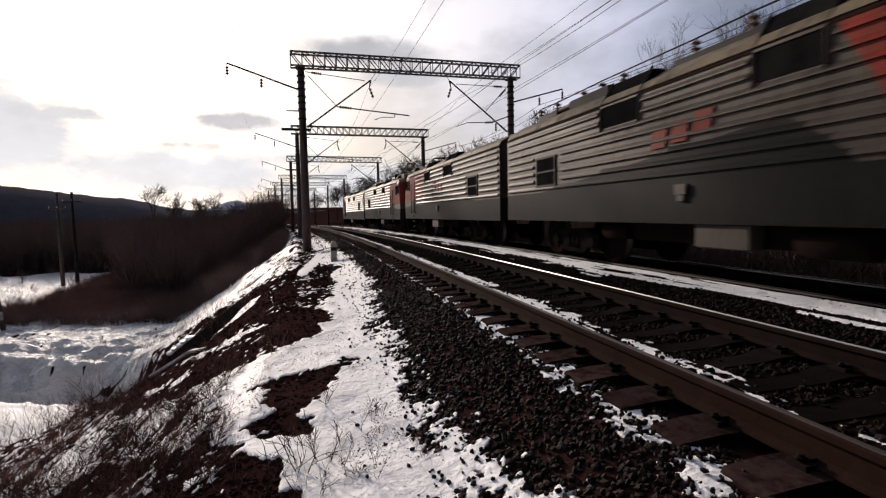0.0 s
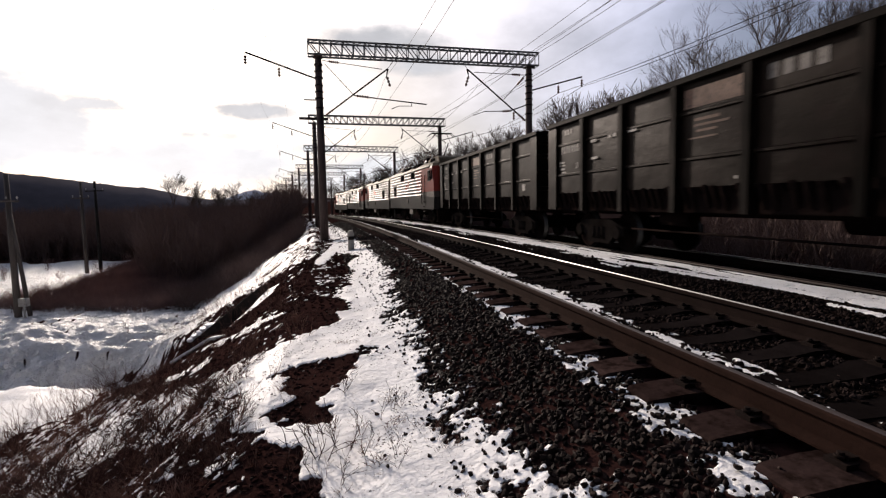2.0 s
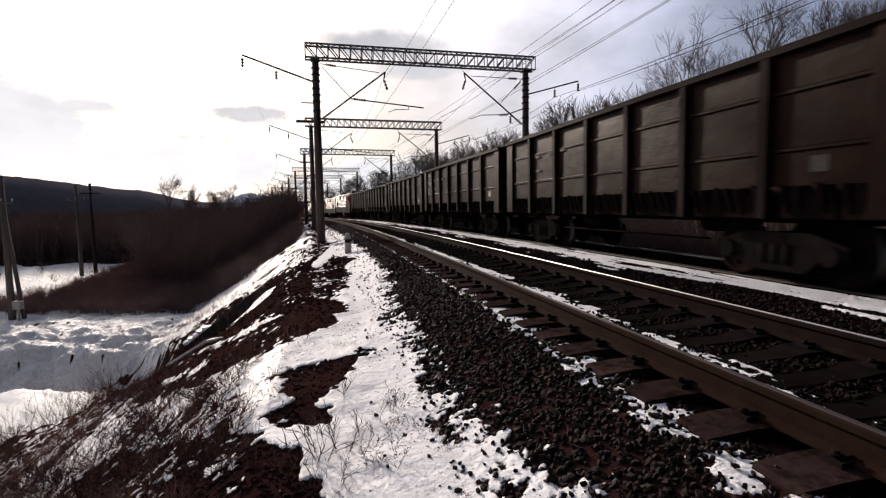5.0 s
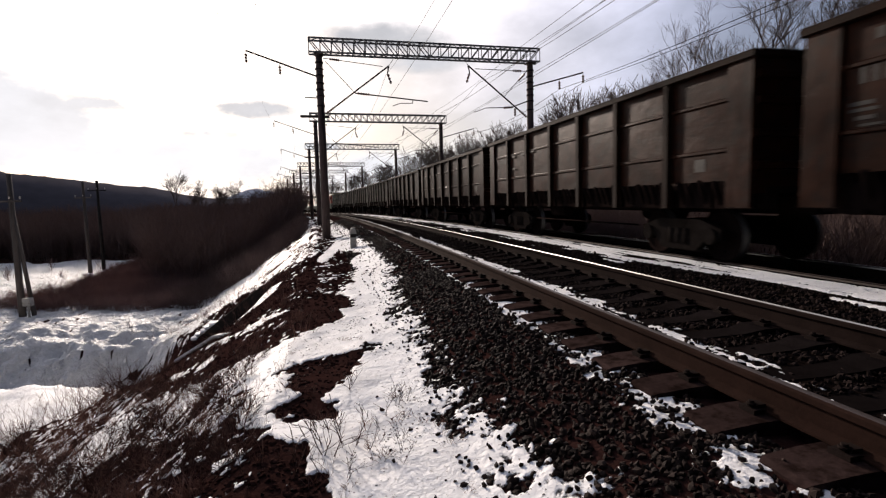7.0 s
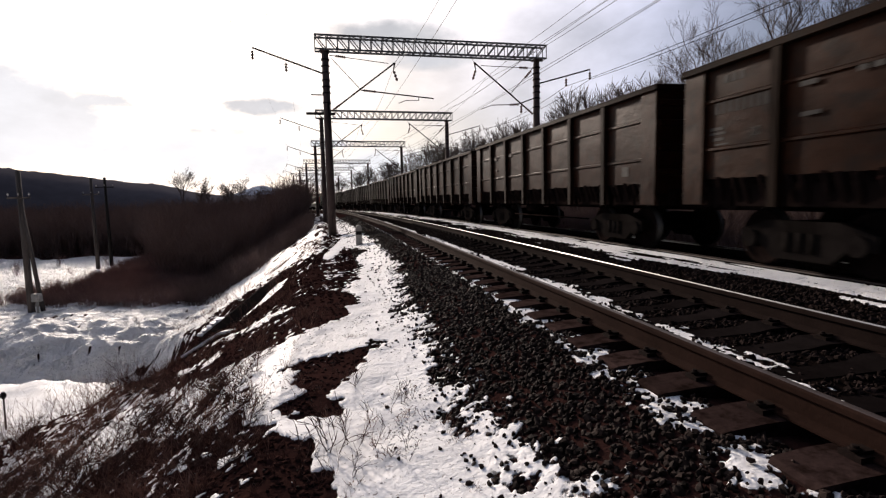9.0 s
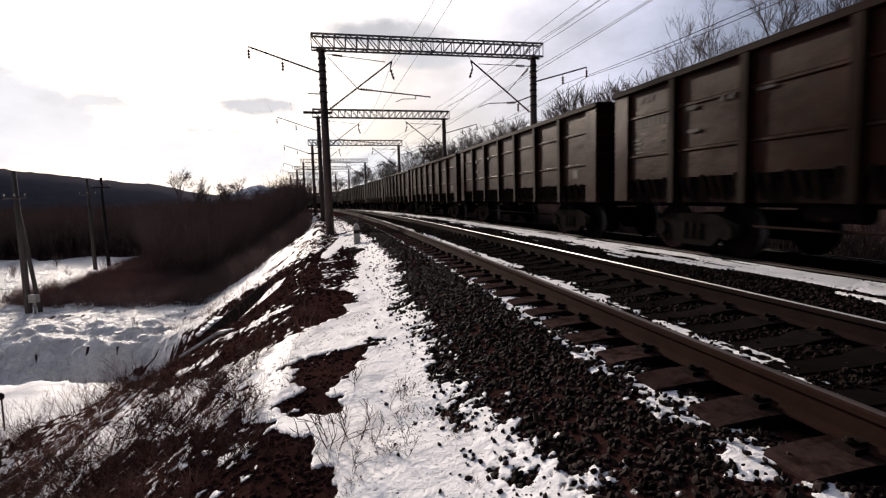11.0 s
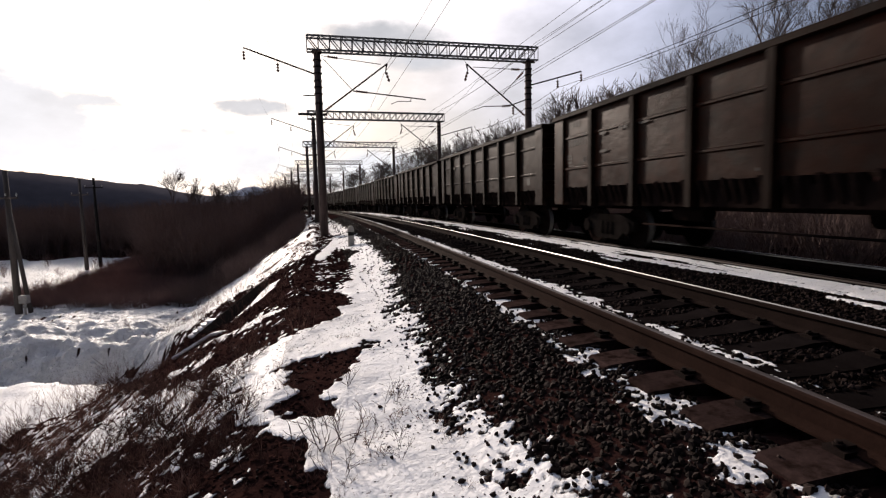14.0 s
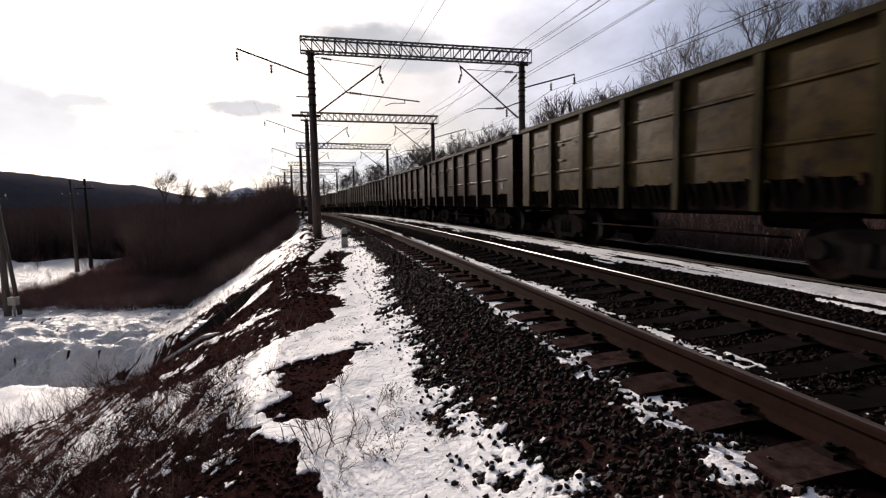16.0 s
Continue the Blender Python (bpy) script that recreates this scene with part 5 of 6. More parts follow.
# engine section: cab at the low end of y, joint at y = 0, body 0.55 .. 17.1
def build_section():
    e = thing("locomotive_section", "grey and red electric freight locomotive section, dusty", "locomotive", "locomotive sections")
    X, Y0, Y1 = 1.58, 0.62, 17.12
    prof = [(-X, 1.0), (-X, 3.52), (-X + 0.10, 3.70), (-X + 0.62, 3.98), (X - 0.62, 3.98), (X - 0.10, 3.70), (X, 3.52), (X, 1.0)]
    # main shell in colour bands: dark skirt, light body
    bm = bmesh.new()
    extrude(bm, [(-X, 1.0), (-X, 1.78), (X, 1.78), (X, 1.0)], 2.05, Y1)
    part("skirt", bm, LOCO_GREY, e, "dark grey lower body")
    bm = bmesh.new()
    extrude(bm, [(-X, 1.78)] + prof[1:-1] + [(X, 1.78)], 2.05, Y1)
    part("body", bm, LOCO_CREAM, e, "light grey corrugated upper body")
    # corrugations, painted like the sheet that they are pressed into
    colours = {"red": bmesh.new(), "grey": bmesh.new(), "light": bmesh.new()}
    for sx in (-1, 1):
        for k in range(8):
            z = 1.86 + k * 0.213
            a, b = 4.05, Y1 - 0.12
            cuts = [(a, b)]
            if 1.95 < z < 2.75:
                cuts = [(a, 13.45), (15.05, b)]
            if z > 3.05:
                cuts = [(a, 6.25), (7.55, 10.05), (11.6, b)]
            red_to = float(np.interp(z, (2.06, 2.72, 3.50), (5.45, 5.75, 6.25))) if z > 2.06 else 0.0
            grey_from, grey_to = (float(np.interp(z, (1.78, 2.08, 2.46), (5.9, 6.25, 6.85))), float(np.interp(z, (1.78, 2.46), (14.6, 7.4)))) if z < 2.46 else (0.0, 0.0)
            edges = sorted({red_to, grey_from, grey_to})
            for c0, c1 in cuts:
                stops = [c0] + [v for v in edges if c0 < v < c1] + [c1]
                for y0, y1 in zip(stops, stops[1:]):
                    y = (y0 + y1) / 2
                    paint = "red" if y < red_to else "grey" if grey_from < y < grey_to else "light"
                    extrude(colours[paint], [(sx * (X - 0.004), z), (sx * (X + 0.045), z + 0.004), (sx * (X + 0.045), z + 0.03), (sx * (X - 0.004), z + 0.10)], y0, y1)
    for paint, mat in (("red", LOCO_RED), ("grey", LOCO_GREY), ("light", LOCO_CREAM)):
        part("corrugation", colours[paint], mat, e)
    # tan strip of the sloping roof edge, brightened in colour as if sunlit
    for sx in (-1, 1):
        bm = bmesh.new()
        extrude(bm, [(sx * (X - 0.02), 3.60), (sx * (X + 0.006), 3.57), (sx * (X - 0.09), 3.715), (sx * (X - 0.60), 3.99), (sx * (X - 0.62), 3.96)], 2.06, Y1 - 0.02)
        part("roof_edge", bm, LOCO_ROOF, e, "dusty tan sloping roof edge, coloured brighter as if sunlit")
    # cab: red top over grey, sloping nose
    def cab(z_rows, name, mat, label=""):
        bm = bmesh.new()
        rings = []
        for z, nose, w in z_rows:
            r = [(-w, 2.05), (-w, nose + 0.35), (-w + 0.25, nose + 0.08), (-w + 0.6, nose), (w - 0.6, nose), (w - 0.25, nose + 0.08), (w, nose + 0.35), (w, 2.05)]
            rings.append([bm.verts.new((x, y, z)) for x, y in r])
        for r0, r1 in zip(rings, rings[1:]):
            for i in range(8):
                bm.faces.new((r0[i], r0[(i + 1) % 8], r1[(i + 1) % 8], r1[i]))
        bm.faces.new(rings[0][::-1])
        bm.faces.new(rings[-1])
        return part(name, bm, mat, e, label)
    cab([(1.0, 0.62, X), (1.72, 0.50, X)], "cab_skirt", LOCO_GREY)
    cab([(1.72, 0.50, X + 0.002), (2.06, 0.51, X + 0.002)], "cab_band", LOCO_CREAM)
    cab([(2.06, 0.51, X + 0.002), (2.55, 0.62, X + 0.002), (3.45, 0.98, X - 0.02), (3.55, 1.02, X - 0.05)], "cab", LOCO_RED, "red cab with a sloping front")
    cab([(3.55, 1.02, X - 0.05), (3.72, 1.12, X - 0.10), (3.98, 1.55, X - 0.62)], "cab_roof", LOCO_ROOF)
    # red field with a pointed edge, on both sides, and a dark sweep
    for sx in (-1, 1):
        bm = bmesh.new()
        extrude(bm, [(2.04, 2.06), (5.45, 2.06), (5.75, 2.72), (6.25, 3.50), (2.04, 3.50)], sx * (X - 0.01), sx * (X + 0.004), "yz")
        part("red_field", bm, LOCO_RED, e, "red painted field with a pointed edge")
    for sx in (-1, 1):
        bm = bmesh.new()
        extrude(bm, [(5.9, 1.78), (14.6, 1.78), (7.4, 2.46), (6.85, 2.46), (6.25, 2.08)], sx * (X - 0.01), sx * (X + 0.003), "yz")
        part("dark_sweep", bm, LOCO_GREY, e, "dark grey painted sweep")
    for sx in (-1, 1):
        for y, z in ((9.55, 2.38), (9.0, 2.43), (8.45, 2.52)):
            bm = bmesh.new()
            extrude(bm, [(y - 0.2, z), (y + 0.2, z), (y + 0.14, z + 0.36), (y - 0.26, z + 0.36)], sx * (X + 0.0), sx * (X + 0.03), "yz")
            part("emblem_block", bm, LOCO_RED, e, "plain slanted red emblem block")
    # orange line under the roof
    for sx in (-1, 1):
        bm = bmesh.new()
        box(bm, (sx * (X + 0.004), (2.05 + Y1) / 2, 3.52), (0.02, Y1 - 2.05, 0.045))
        part("roof_gutter", bm, RUST_RAIL, e)
    # roof-edge grilles: solid black blocks for the shade inside the intakes
    for y0, y1 in ((6.35, 7.45), (10.15, 11.5)):
        for sx in (-1, 1):
            bm = bmesh.new()
            extrude(bm, [(sx * (X - 0.3), 3.05), (sx * (X + 0.012), 3.05), (sx * (X + 0.012), 3.50), (sx * (X - 0.30), 4.02), (sx * (X - 0.62), 4.03)], y0, y1)
            g = part("grille", bm, BLACK, e, "air intake, the shade inside it painted black")
            bm = bmesh.new()
            for y in (y0, y1):
                tube(bm, (sx * (X + 0.02), y, 2.98), (sx * (X + 0.02), y, 3.50), 0.03, n=4)
                tube(bm, (sx * (X + 0.02), y, 3.50), (sx * (X - 0.30), y, 4.05), 0.03, n=4)
            box(bm, (sx * (X + 0.02), (y0 + y1) / 2, 3.50), (0.03, y1 - y0, 0.04))
            part("grille_frame", bm, LOCO_CREAM, g)
    # side windows: black slabs stand for the dark insides
    for sx in (-1, 1):
        bm = bmesh.new()
        box(bm, (sx * (X + 0.005), 14.27, 2.34), (0.03, 1.1, 0.72))
        win = part("side_window", bm, BLACK, e, "open side window, its dark inside painted black")
        bm = bmesh.new()
        for y in (13.72, 14.82):
            box(bm, (sx * (X + 0.018), y, 2.34), (0.035, 0.05, 0.80))
        for z in (1.96, 2.34, 2.72):
            box(bm, (sx * (X + 0.018), 14.27, z), (0.033, 1.26, 0.05))
        part("window_frame", bm, DARK_STEEL, win)
        bm = bmesh.new()
        extrude(bm, [(1.62, 2.72), (2.42, 2.72), (2.42, 3.30), (1.74, 3.30)], sx * (X - 0.06), sx * (X + 0.012), "yz")
        win = part("cab_window", bm, BLACK, e, "dark cab side window")
        bm = bmesh.new()
        box(bm, (sx * (X + 0.012), 2.05, 3.01), (0.02, 0.05, 0.60))
        for z in (2.70, 3.32):
            box(bm, (sx * (X + 0.012), 2.08, z), (0.024, 0.72, 0.035))
        part("window_frame", bm, LOCO_CREAM, win)
        bm = bmesh.new()
        extrude(bm, [(1.18, 2.78), (1.52, 2.78), (1.52, 3.32), (1.36, 3.32)], sx * (X - 0.10), sx * (X + 0.010), "yz")
        part("quarter_window", bm, BLACK, e, "dark slanted quarter window")
        # door with handrails and steps
        bm = bmesh.new()
        box(bm, (sx * (X + 0.003), 3.45, 2.69), (0.02, 0.72, 1.26))
        door = part("door", bm, LOCO_RED, e, "red crew door", bevel=0.004)
        bm = bmesh.new()
        box(bm, (sx * (X + 0.003), 3.45, 1.66), (0.02, 0.72, 0.78))
        part("lower_panel", bm, LOCO_GREY, door, "dark grey lower door panel")
        bm = bmesh.new()
        for y in (3.03, 3.92):
            tube(bm, (sx * (X + 0.07), y, 1.35), (sx * (X + 0.07), y, 3.10), 0.02, n=6)
            for z in (1.37, 3.08):
                tube(bm, (sx * (X - 0.01), y, z), (sx * (X + 0.07), y, z), 0.016, n=5)
        part("handrail", bm, BLACK, door)
        bm = bmesh.new()
        for z in (0.55, 0.85, 1.15, 1.45):
            box(bm, (sx * (X - 0.05), 3.47, z), (0.16, 0.5, 0.05))
        box(bm, (sx * (X + 0.004), 3.47, 1.32), (0.016, 0.42, 0.10))
        part("steps", bm, IRON, door)
        # small fittings
        bm = bmesh.new()
        box(bm, (sx * (X + 0.03), 8.9, 1.60), (0.06, 0.28, 0.18))
        box(bm, (sx * (X + 0.03), 8.9, 1.45), (0.05, 0.16, 0.10))
        part("socket_box", bm, LOCO_CREAM, e, "small pale socket box")
        bm = bmesh.new()
        box(bm, (sx * 1.36, 8.1, 0.80), (0.30, 1.15, 0.40))
        part("battery_box", bm, LOCO_CREAM, e, "dusty grey equipment box under the floor", bevel=0.02)
        bm = bmesh.new()
        box(bm, (sx * (X + 0.006), 5.1, 1.92), (0.016, 0.42, 0.16))
        part("number_plate", bm, LOCO_GREY, e)
    # windscreen
    bm = bmesh.new()
    vs = [bm.verts.new(v) for v in ((-1.25, 0.64, 2.60), (1.25, 0.64, 2.60), (1.15, 0.93, 3.36), (-1.15, 0.93, 3.36))]
    vs2 = [bm.verts.new(v.co + Vector((0, -0.02, -0.004))) for v in vs]
    bm.faces.new(vs)
    bm.faces.new(vs2[::-1])
    for i in range(4):
        bm.faces.new((vs[i], vs2[i], vs2[(i + 1) % 4], vs[(i + 1) % 4]))
    part("windscreen", bm, GLASS, e, "dark windscreen")
    for x in (-1.0, 1.0):
        bm = bmesh.new()
        lathe(bm, (x, 0.62, 1.75), (x, 0.42, 1.75), [(0, 0.15), (0.8, 0.17), (1, 0.12)], 14)
        part("buffer_lamp", bm, GLASS, e)
    bm = bmesh.new()
    extrude(bm, [(-1.4, 0.28), (1.4, 0.28), (1.5, 1.0), (-1.5, 1.0)], 0.55, 0.75)
    part("plough", bm, UNDER, e, bevel=0.02)
    # hood on the cab roof
    bm = bmesh.new()
    extrude(bm, [(1.20, 3.75), (1.38, 4.04), (1.75, 4.17), (3.2, 4.14), (3.9, 4.04), (4.4, 3.90)], -1.15, 1.15, "yz")
    part("roof_hood", bm, LOCO_ROOF, e, "dusty tan hood on the cab roof", bevel=0.05)
    # black blocks in place of the shade inside the hood's openings
    for sx in (-1, 1):
        bm = bmesh.new()
        extrude(bm, [(2.15, 3.90), (2.25, 4.09), (3.15, 4.07), (3.35, 3.90)], sx * 1.0, sx * 1.19, "yz")
        part("hood_vent", bm, BLACK, e, "roof hood opening, its dark inside a black block")
    # roof equipment
    for c, size in (((0, 9.0, 4.06), (1.7, 2.2, 0.20)), ((-0.55, 13.1, 4.08), (0.9, 1.9, 0.26)), ((-0.5, 15.5, 4.05), (0.9, 1.3, 0.22))):
        bm = bmesh.new()
        box(bm, c, size)
        part("roof_hatch", bm, DARK_STEEL, e, bevel=0.03)
    for y in (5.6, 12.0, 14.4):
        bm = bmesh.new()
        box(bm, (-0.72, y, 4.03), (0.5, 0.75, 0.12), Matrix.Rotation(0.45, 3, "Y"))
        part("roof_flap", bm, LOCO_CREAM, e, bevel=0.02)
    for y in (6.9, 8.3, 9.6, 11.9, 12.8, 13.7, 15.2, 16.3):
        bm = bmesh.new()
        insulator(bm, (-0.75, y, 3.98), (-0.75, y, 4.42), 4, 0.10)
        part("roof_insulator", bm, INSULATOR, e)
    bm = bmesh.new()
    line = [(5.9, 4.15), (6.2, 4.42), (8.3, 4.46), (9.6, 4.44), (12.8, 4.46), (15.2, 4.43), (16.3, 4.45), (17.0, 4.30)]
    for (a, za), (b, zb) in zip(line, line[1:]):
        tube(bm, (-0.75, a, za), (-0.75, b, zb), 0.018, n=5)
    tube(bm, (-1.25, 5.3, 3.9), (-1.25, 5.3, 4.25), 0.018, n=5)
    tube(bm, (-1.25, 5.3, 4.25), (-1.25, 7.2, 4.25), 0.018, n=5)
    tube(bm, (-1.25, 7.2, 4.25), (-1.25, 7.2, 3.95), 0.018, n=5)
    part("roof_busbar", bm, DARK_STEEL, e)
    bm = bmesh.new()
    tube(bm, (-0.9, 4.7, 3.92), (-0.9, 4.7, 4.26), 0.20, n=14)
    part("roof_drum", bm, BLACK, e)
    for sy in (3.55, 13.6):
        bogie(e, sy)
        for d in (-1.45, 1.45):
            wheelset(e, sy + d, 0.60, "locomotive driving wheels")
    bm = bmesh.new()
    box(bm, (0, 8.6, 0.85), (2.3, 4.6, 0.45))
    tube(bm, (-1.2, 5.9, 0.75), (-1.2, 6.9, 0.75), 0.2, n=10)
    tube(bm, (-1.2, 10.9, 0.8), (-1.2, 11.8, 0.8), 0.18, n=10)
    part("underframe", bm, UNDER, e)
    bm = bmesh.new()
    box(bm, (0, 17.3, 2.4), (2.0, 0.5, 2.5))
    part("gangway", bm, BLACK, e, "black rubber gangway")
    coupler(e, 0.55, -1)
    return e


def build_pantograph(e, raised):
    """A current collector on the roof near the cab, raised or folded down."""
    bm = bmesh.new()
    for x in (-0.55, 0.55):
        tube(bm, (x, 2.3, 4.20), (x, 4.2, 4.20), 0.03, n=5)
    for y in (2.4, 4.0):
        tube(bm, (-0.6, y, 4.20), (0.6, y, 4.20), 0.03, n=5)
        for x in (-0.55, 0.55):
            insulator(bm, (x, y, 3.92), (x, y, 4.2), 3, 0.08)
    top = 5.92 if raised else 4.42
    knee = Vector((0, 2.2, 5.10 if raised else 4.38))
    tube(bm, (0, 3.6, 4.22), knee, 0.045, 0.035, 6)
    for x in (-0.45, 0.45):
        tube(bm, (x * 0.4, knee.y, knee.z), (x, 3.9, top - 0.12), 0.022, n=5)
    box(bm, (0, 3.75, top), (1.6, 0.06, 0.05))
    box(bm, (0, 4.15, top), (1.6, 0.06, 0.05))
    for sx in (-1, 1):
        tube(bm, (sx * 0.8, 3.75, top), (sx * 1.08, 3.8, top - 0.22), 0.022, n=5)
        tube(bm, (sx * 0.8, 4.15, top), (sx * 1.08, 4.1, top - 0.22), 0.022, n=5)
        tube(bm, (sx * 0.45, 3.7, top - 0.03), (sx * 0.45, 4.2, top - 0.03), 0.02, n=5)
    for v in bm.verts:
        v.co.y += 1.1
        v.co.x *= 0.85
    part("pantograph", bm, DARK_STEEL, e, "raised pantograph" if raised else "folded pantograph")


wagon_model = build_wagon()
mark_wagon(wagon_model, 0)
wagons = [wagon_model]
BIG = bars([(-1.25 - i * 0.26, 3.12, 0.17, 0.22) for i in range(4)])
for i in range(1, len(WAGON_LOOK)):
    wagons.append(copy_thing(wagon_model, Matrix()))
for w, (paint, label) in zip(wagons, WAGON_LOOK):
    tagged(w, label)
    for o in w.children:
        fresh = 0.42 if w in wagons[:4] else 0.05
        o.color = (fresh, fresh * 0.96, fresh * 0.9, 1) if "marking" in o.name or "plate" in o.name else (*paint, 1)
for k in (0, 1):                          # some carry a pale notice and larger letters
    for name, me in (("notice_marking", PLATE_2), ("letter_marking", BIG)):
        o = tagged(piece(name, me, wagons[k], Matrix.Translation((-1.432, 0, 0))), kind="stuff")
        o.color = (0.20, 0.135, 0.105, 1) if name == "notice_marking" else (0.19, 0.18, 0.17, 1)
wheel_copies = {}
for w in wagons[1:]:
    for o in w.children:
        if o.name.startswith("wheelset"):
            wheel_copies.setdefault((round(o.location.y, 3), WHEEL_R), []).append(o)

wheel_turned = {}                  # wheels of the sections that run with their cab to the front
section_model = build_section()
sections = [section_model] + [copy_thing(section_model, Matrix()) for _ in range(3)]
for k, e in enumerate(sections):
    build_pantograph(e, k in (0, 3))
    if k:
        for o in e.children:
            if o.name.startswith("wheelset"):
                (wheel_turned if k % 2 else wheel_copies).setdefault((round(o.location.y, 3), 0.60), []).append(o)


def train_pose(arc, turned=False):
    """The pose of a vehicle whose middle is at that arc of the far track."""
    m = at_track(arc / (1 + GAP / BEND), GAP, LOW)
    return m @ Matrix.Rotation(math.pi, 4, "Z") if turned else m


# the train does not run quite evenly: seconds, metres ahead of an even run
LEAD = ((0.0, 0.15), (0.5, 0.27), (1.0, -0.22), (1.5, 0.0), (2.0, 0.0), (2.5, 0.08), (3.0, -0.05), (3.5, 0.17), (4.0, -0.12), (5.2, -0.15), (6.5, -0.15), (7.0, 0.08), (7.5, 0.22), (8.0, 0.48), (8.5, 0.44), (9.0, 0.52), (10.2, 0.55),
        (11.5, 0.62), (12.0, 0.15), (12.5, 0.25), (13.0, 0.08), (13.5, 0.36), (14.0, 0.16), (14.5, 0.38), (15.0, -0.08), (15.5, 0.06), (16.0, -0.2))


def run(t):
    """Arc of the joint between engine and first wagon."""
    return START + SPEED * t + float(np.interp(t, [r[0] for r in LEAD], [r[1] for r in LEAD]))


def motions():
    times = [0.5 * n for n in range(33)]
    for i, w in enumerate(wagons):
        walk(w, [(t, train_pose(run(t) - WAGON_L * (i + 0.5))) for t in times])
    for k, e in enumerate(sections):
        # the model's joint lies at its local y = 0, its other end at 17.5
        turned = k % 2 == 1
        rows = []
        for t in times:
            mid = run(t) + SECTION_L * (k + 0.5)
            rows.append((t, train_pose(mid, turned) @ Matrix.Translation((0, -SECTION_L / 2, 0))))
        walk(e, rows)
    # wheels roll: a row for every step of a thirtieth of a second
    def roll(obs, y, r, way):
        first = obs[0]
        walk(first, [(n / 30, Matrix.Translation((0, y, r)) @ Matrix.Rotation(way * SPEED * (n / 30) / r, 4, "X")) for n in range(0, 481)])
        for other in obs[1:]:
            keys = other.animation_data_create()
            other.rotation_mode = "QUATERNION"
            keys.action = first.animation_data.action
            keys.action_slot = first.animation_data.action_slot
    for (y, r), obs in wheel_sets.items():
        roll(obs + wheel_copies.get((round(y, 3), r), []), y, r, -1)
    for (y, r), obs in wheel_turned.items():
        roll(obs, y, r, 1)


# ---- trees and brush ----
def sticks(segs, n=4):
    """Tapered bars as arrays: rows of (a, b, r0, r1)."""
    V, F = [], []
    ang = np.arange(n) * math.tau / n
    for a, b, r0, r1 in segs:
        d = b - a
        q = d.to_track_quat("Z", "Y")
        k = len(V)
        for p, r in ((a, r0), (b, r1)):
            for t in ang:
                V.append((p + q @ Vector((r * math.cos(t), r * math.sin(t), 0)))[:])
        for i in range(n):
            F.append((k + i, k + (i + 1) % n, k + n + (i + 1) % n, k + n + i))
    return np.array(V), np.array(F)


def grow(rng, p, d, length, r, level, out, twist=0.22, lift=0.13, forks=(2, 4)):
    """One limb as two or three bent bars, then its own limbs."""
    n = 3 if level > 1 else 2
    pts = [p]
    for i in range(n):
        d = (d + Vector((rng.gauss(0, 1), rng.gauss(0, 1), rng.gauss(0, 0.7))) * twist * 0.45 + Vector((0, 0, lift))).normalized()
        pts.append(pts[-1] + d * length / n)
        out.append((pts[-2], pts[-1], r * (1 - 0.28 * i / n), r * (1 - 0.28 * (i + 1) / n), level))
    if level == 0:
        return
    for k in range(rng.randint(*forks)):
        at = rng.uniform(0.35, 1.0) if k else 1.0
        i = min(int(at * n), n - 1)
        q = pts[i].lerp(pts[i + 1], at * n - i)
        side = Vector((rng.gauss(0, 1), rng.gauss(0, 1), rng.gauss(0, 0.5)))
        nd = (d * 0.8 + side.normalized() * rng.uniform(0.35, 0.8)).normalized()
        grow(rng, q, nd, length * rng.uniform(0.58, 0.8), r * rng.uniform(0.45, 0.62), level - 1, out, twist, lift, forks)


def plant_tree(meshes, label, m, group):
    t = thing("tree", label, "tree", group, m)
    for name, me in zip(("trunk", "crown"), meshes):
        piece(name, me, t, Matrix())
    return t


def ground_z(x, y):
    return float(height(np.array(float(x)), np.array(float(y))))


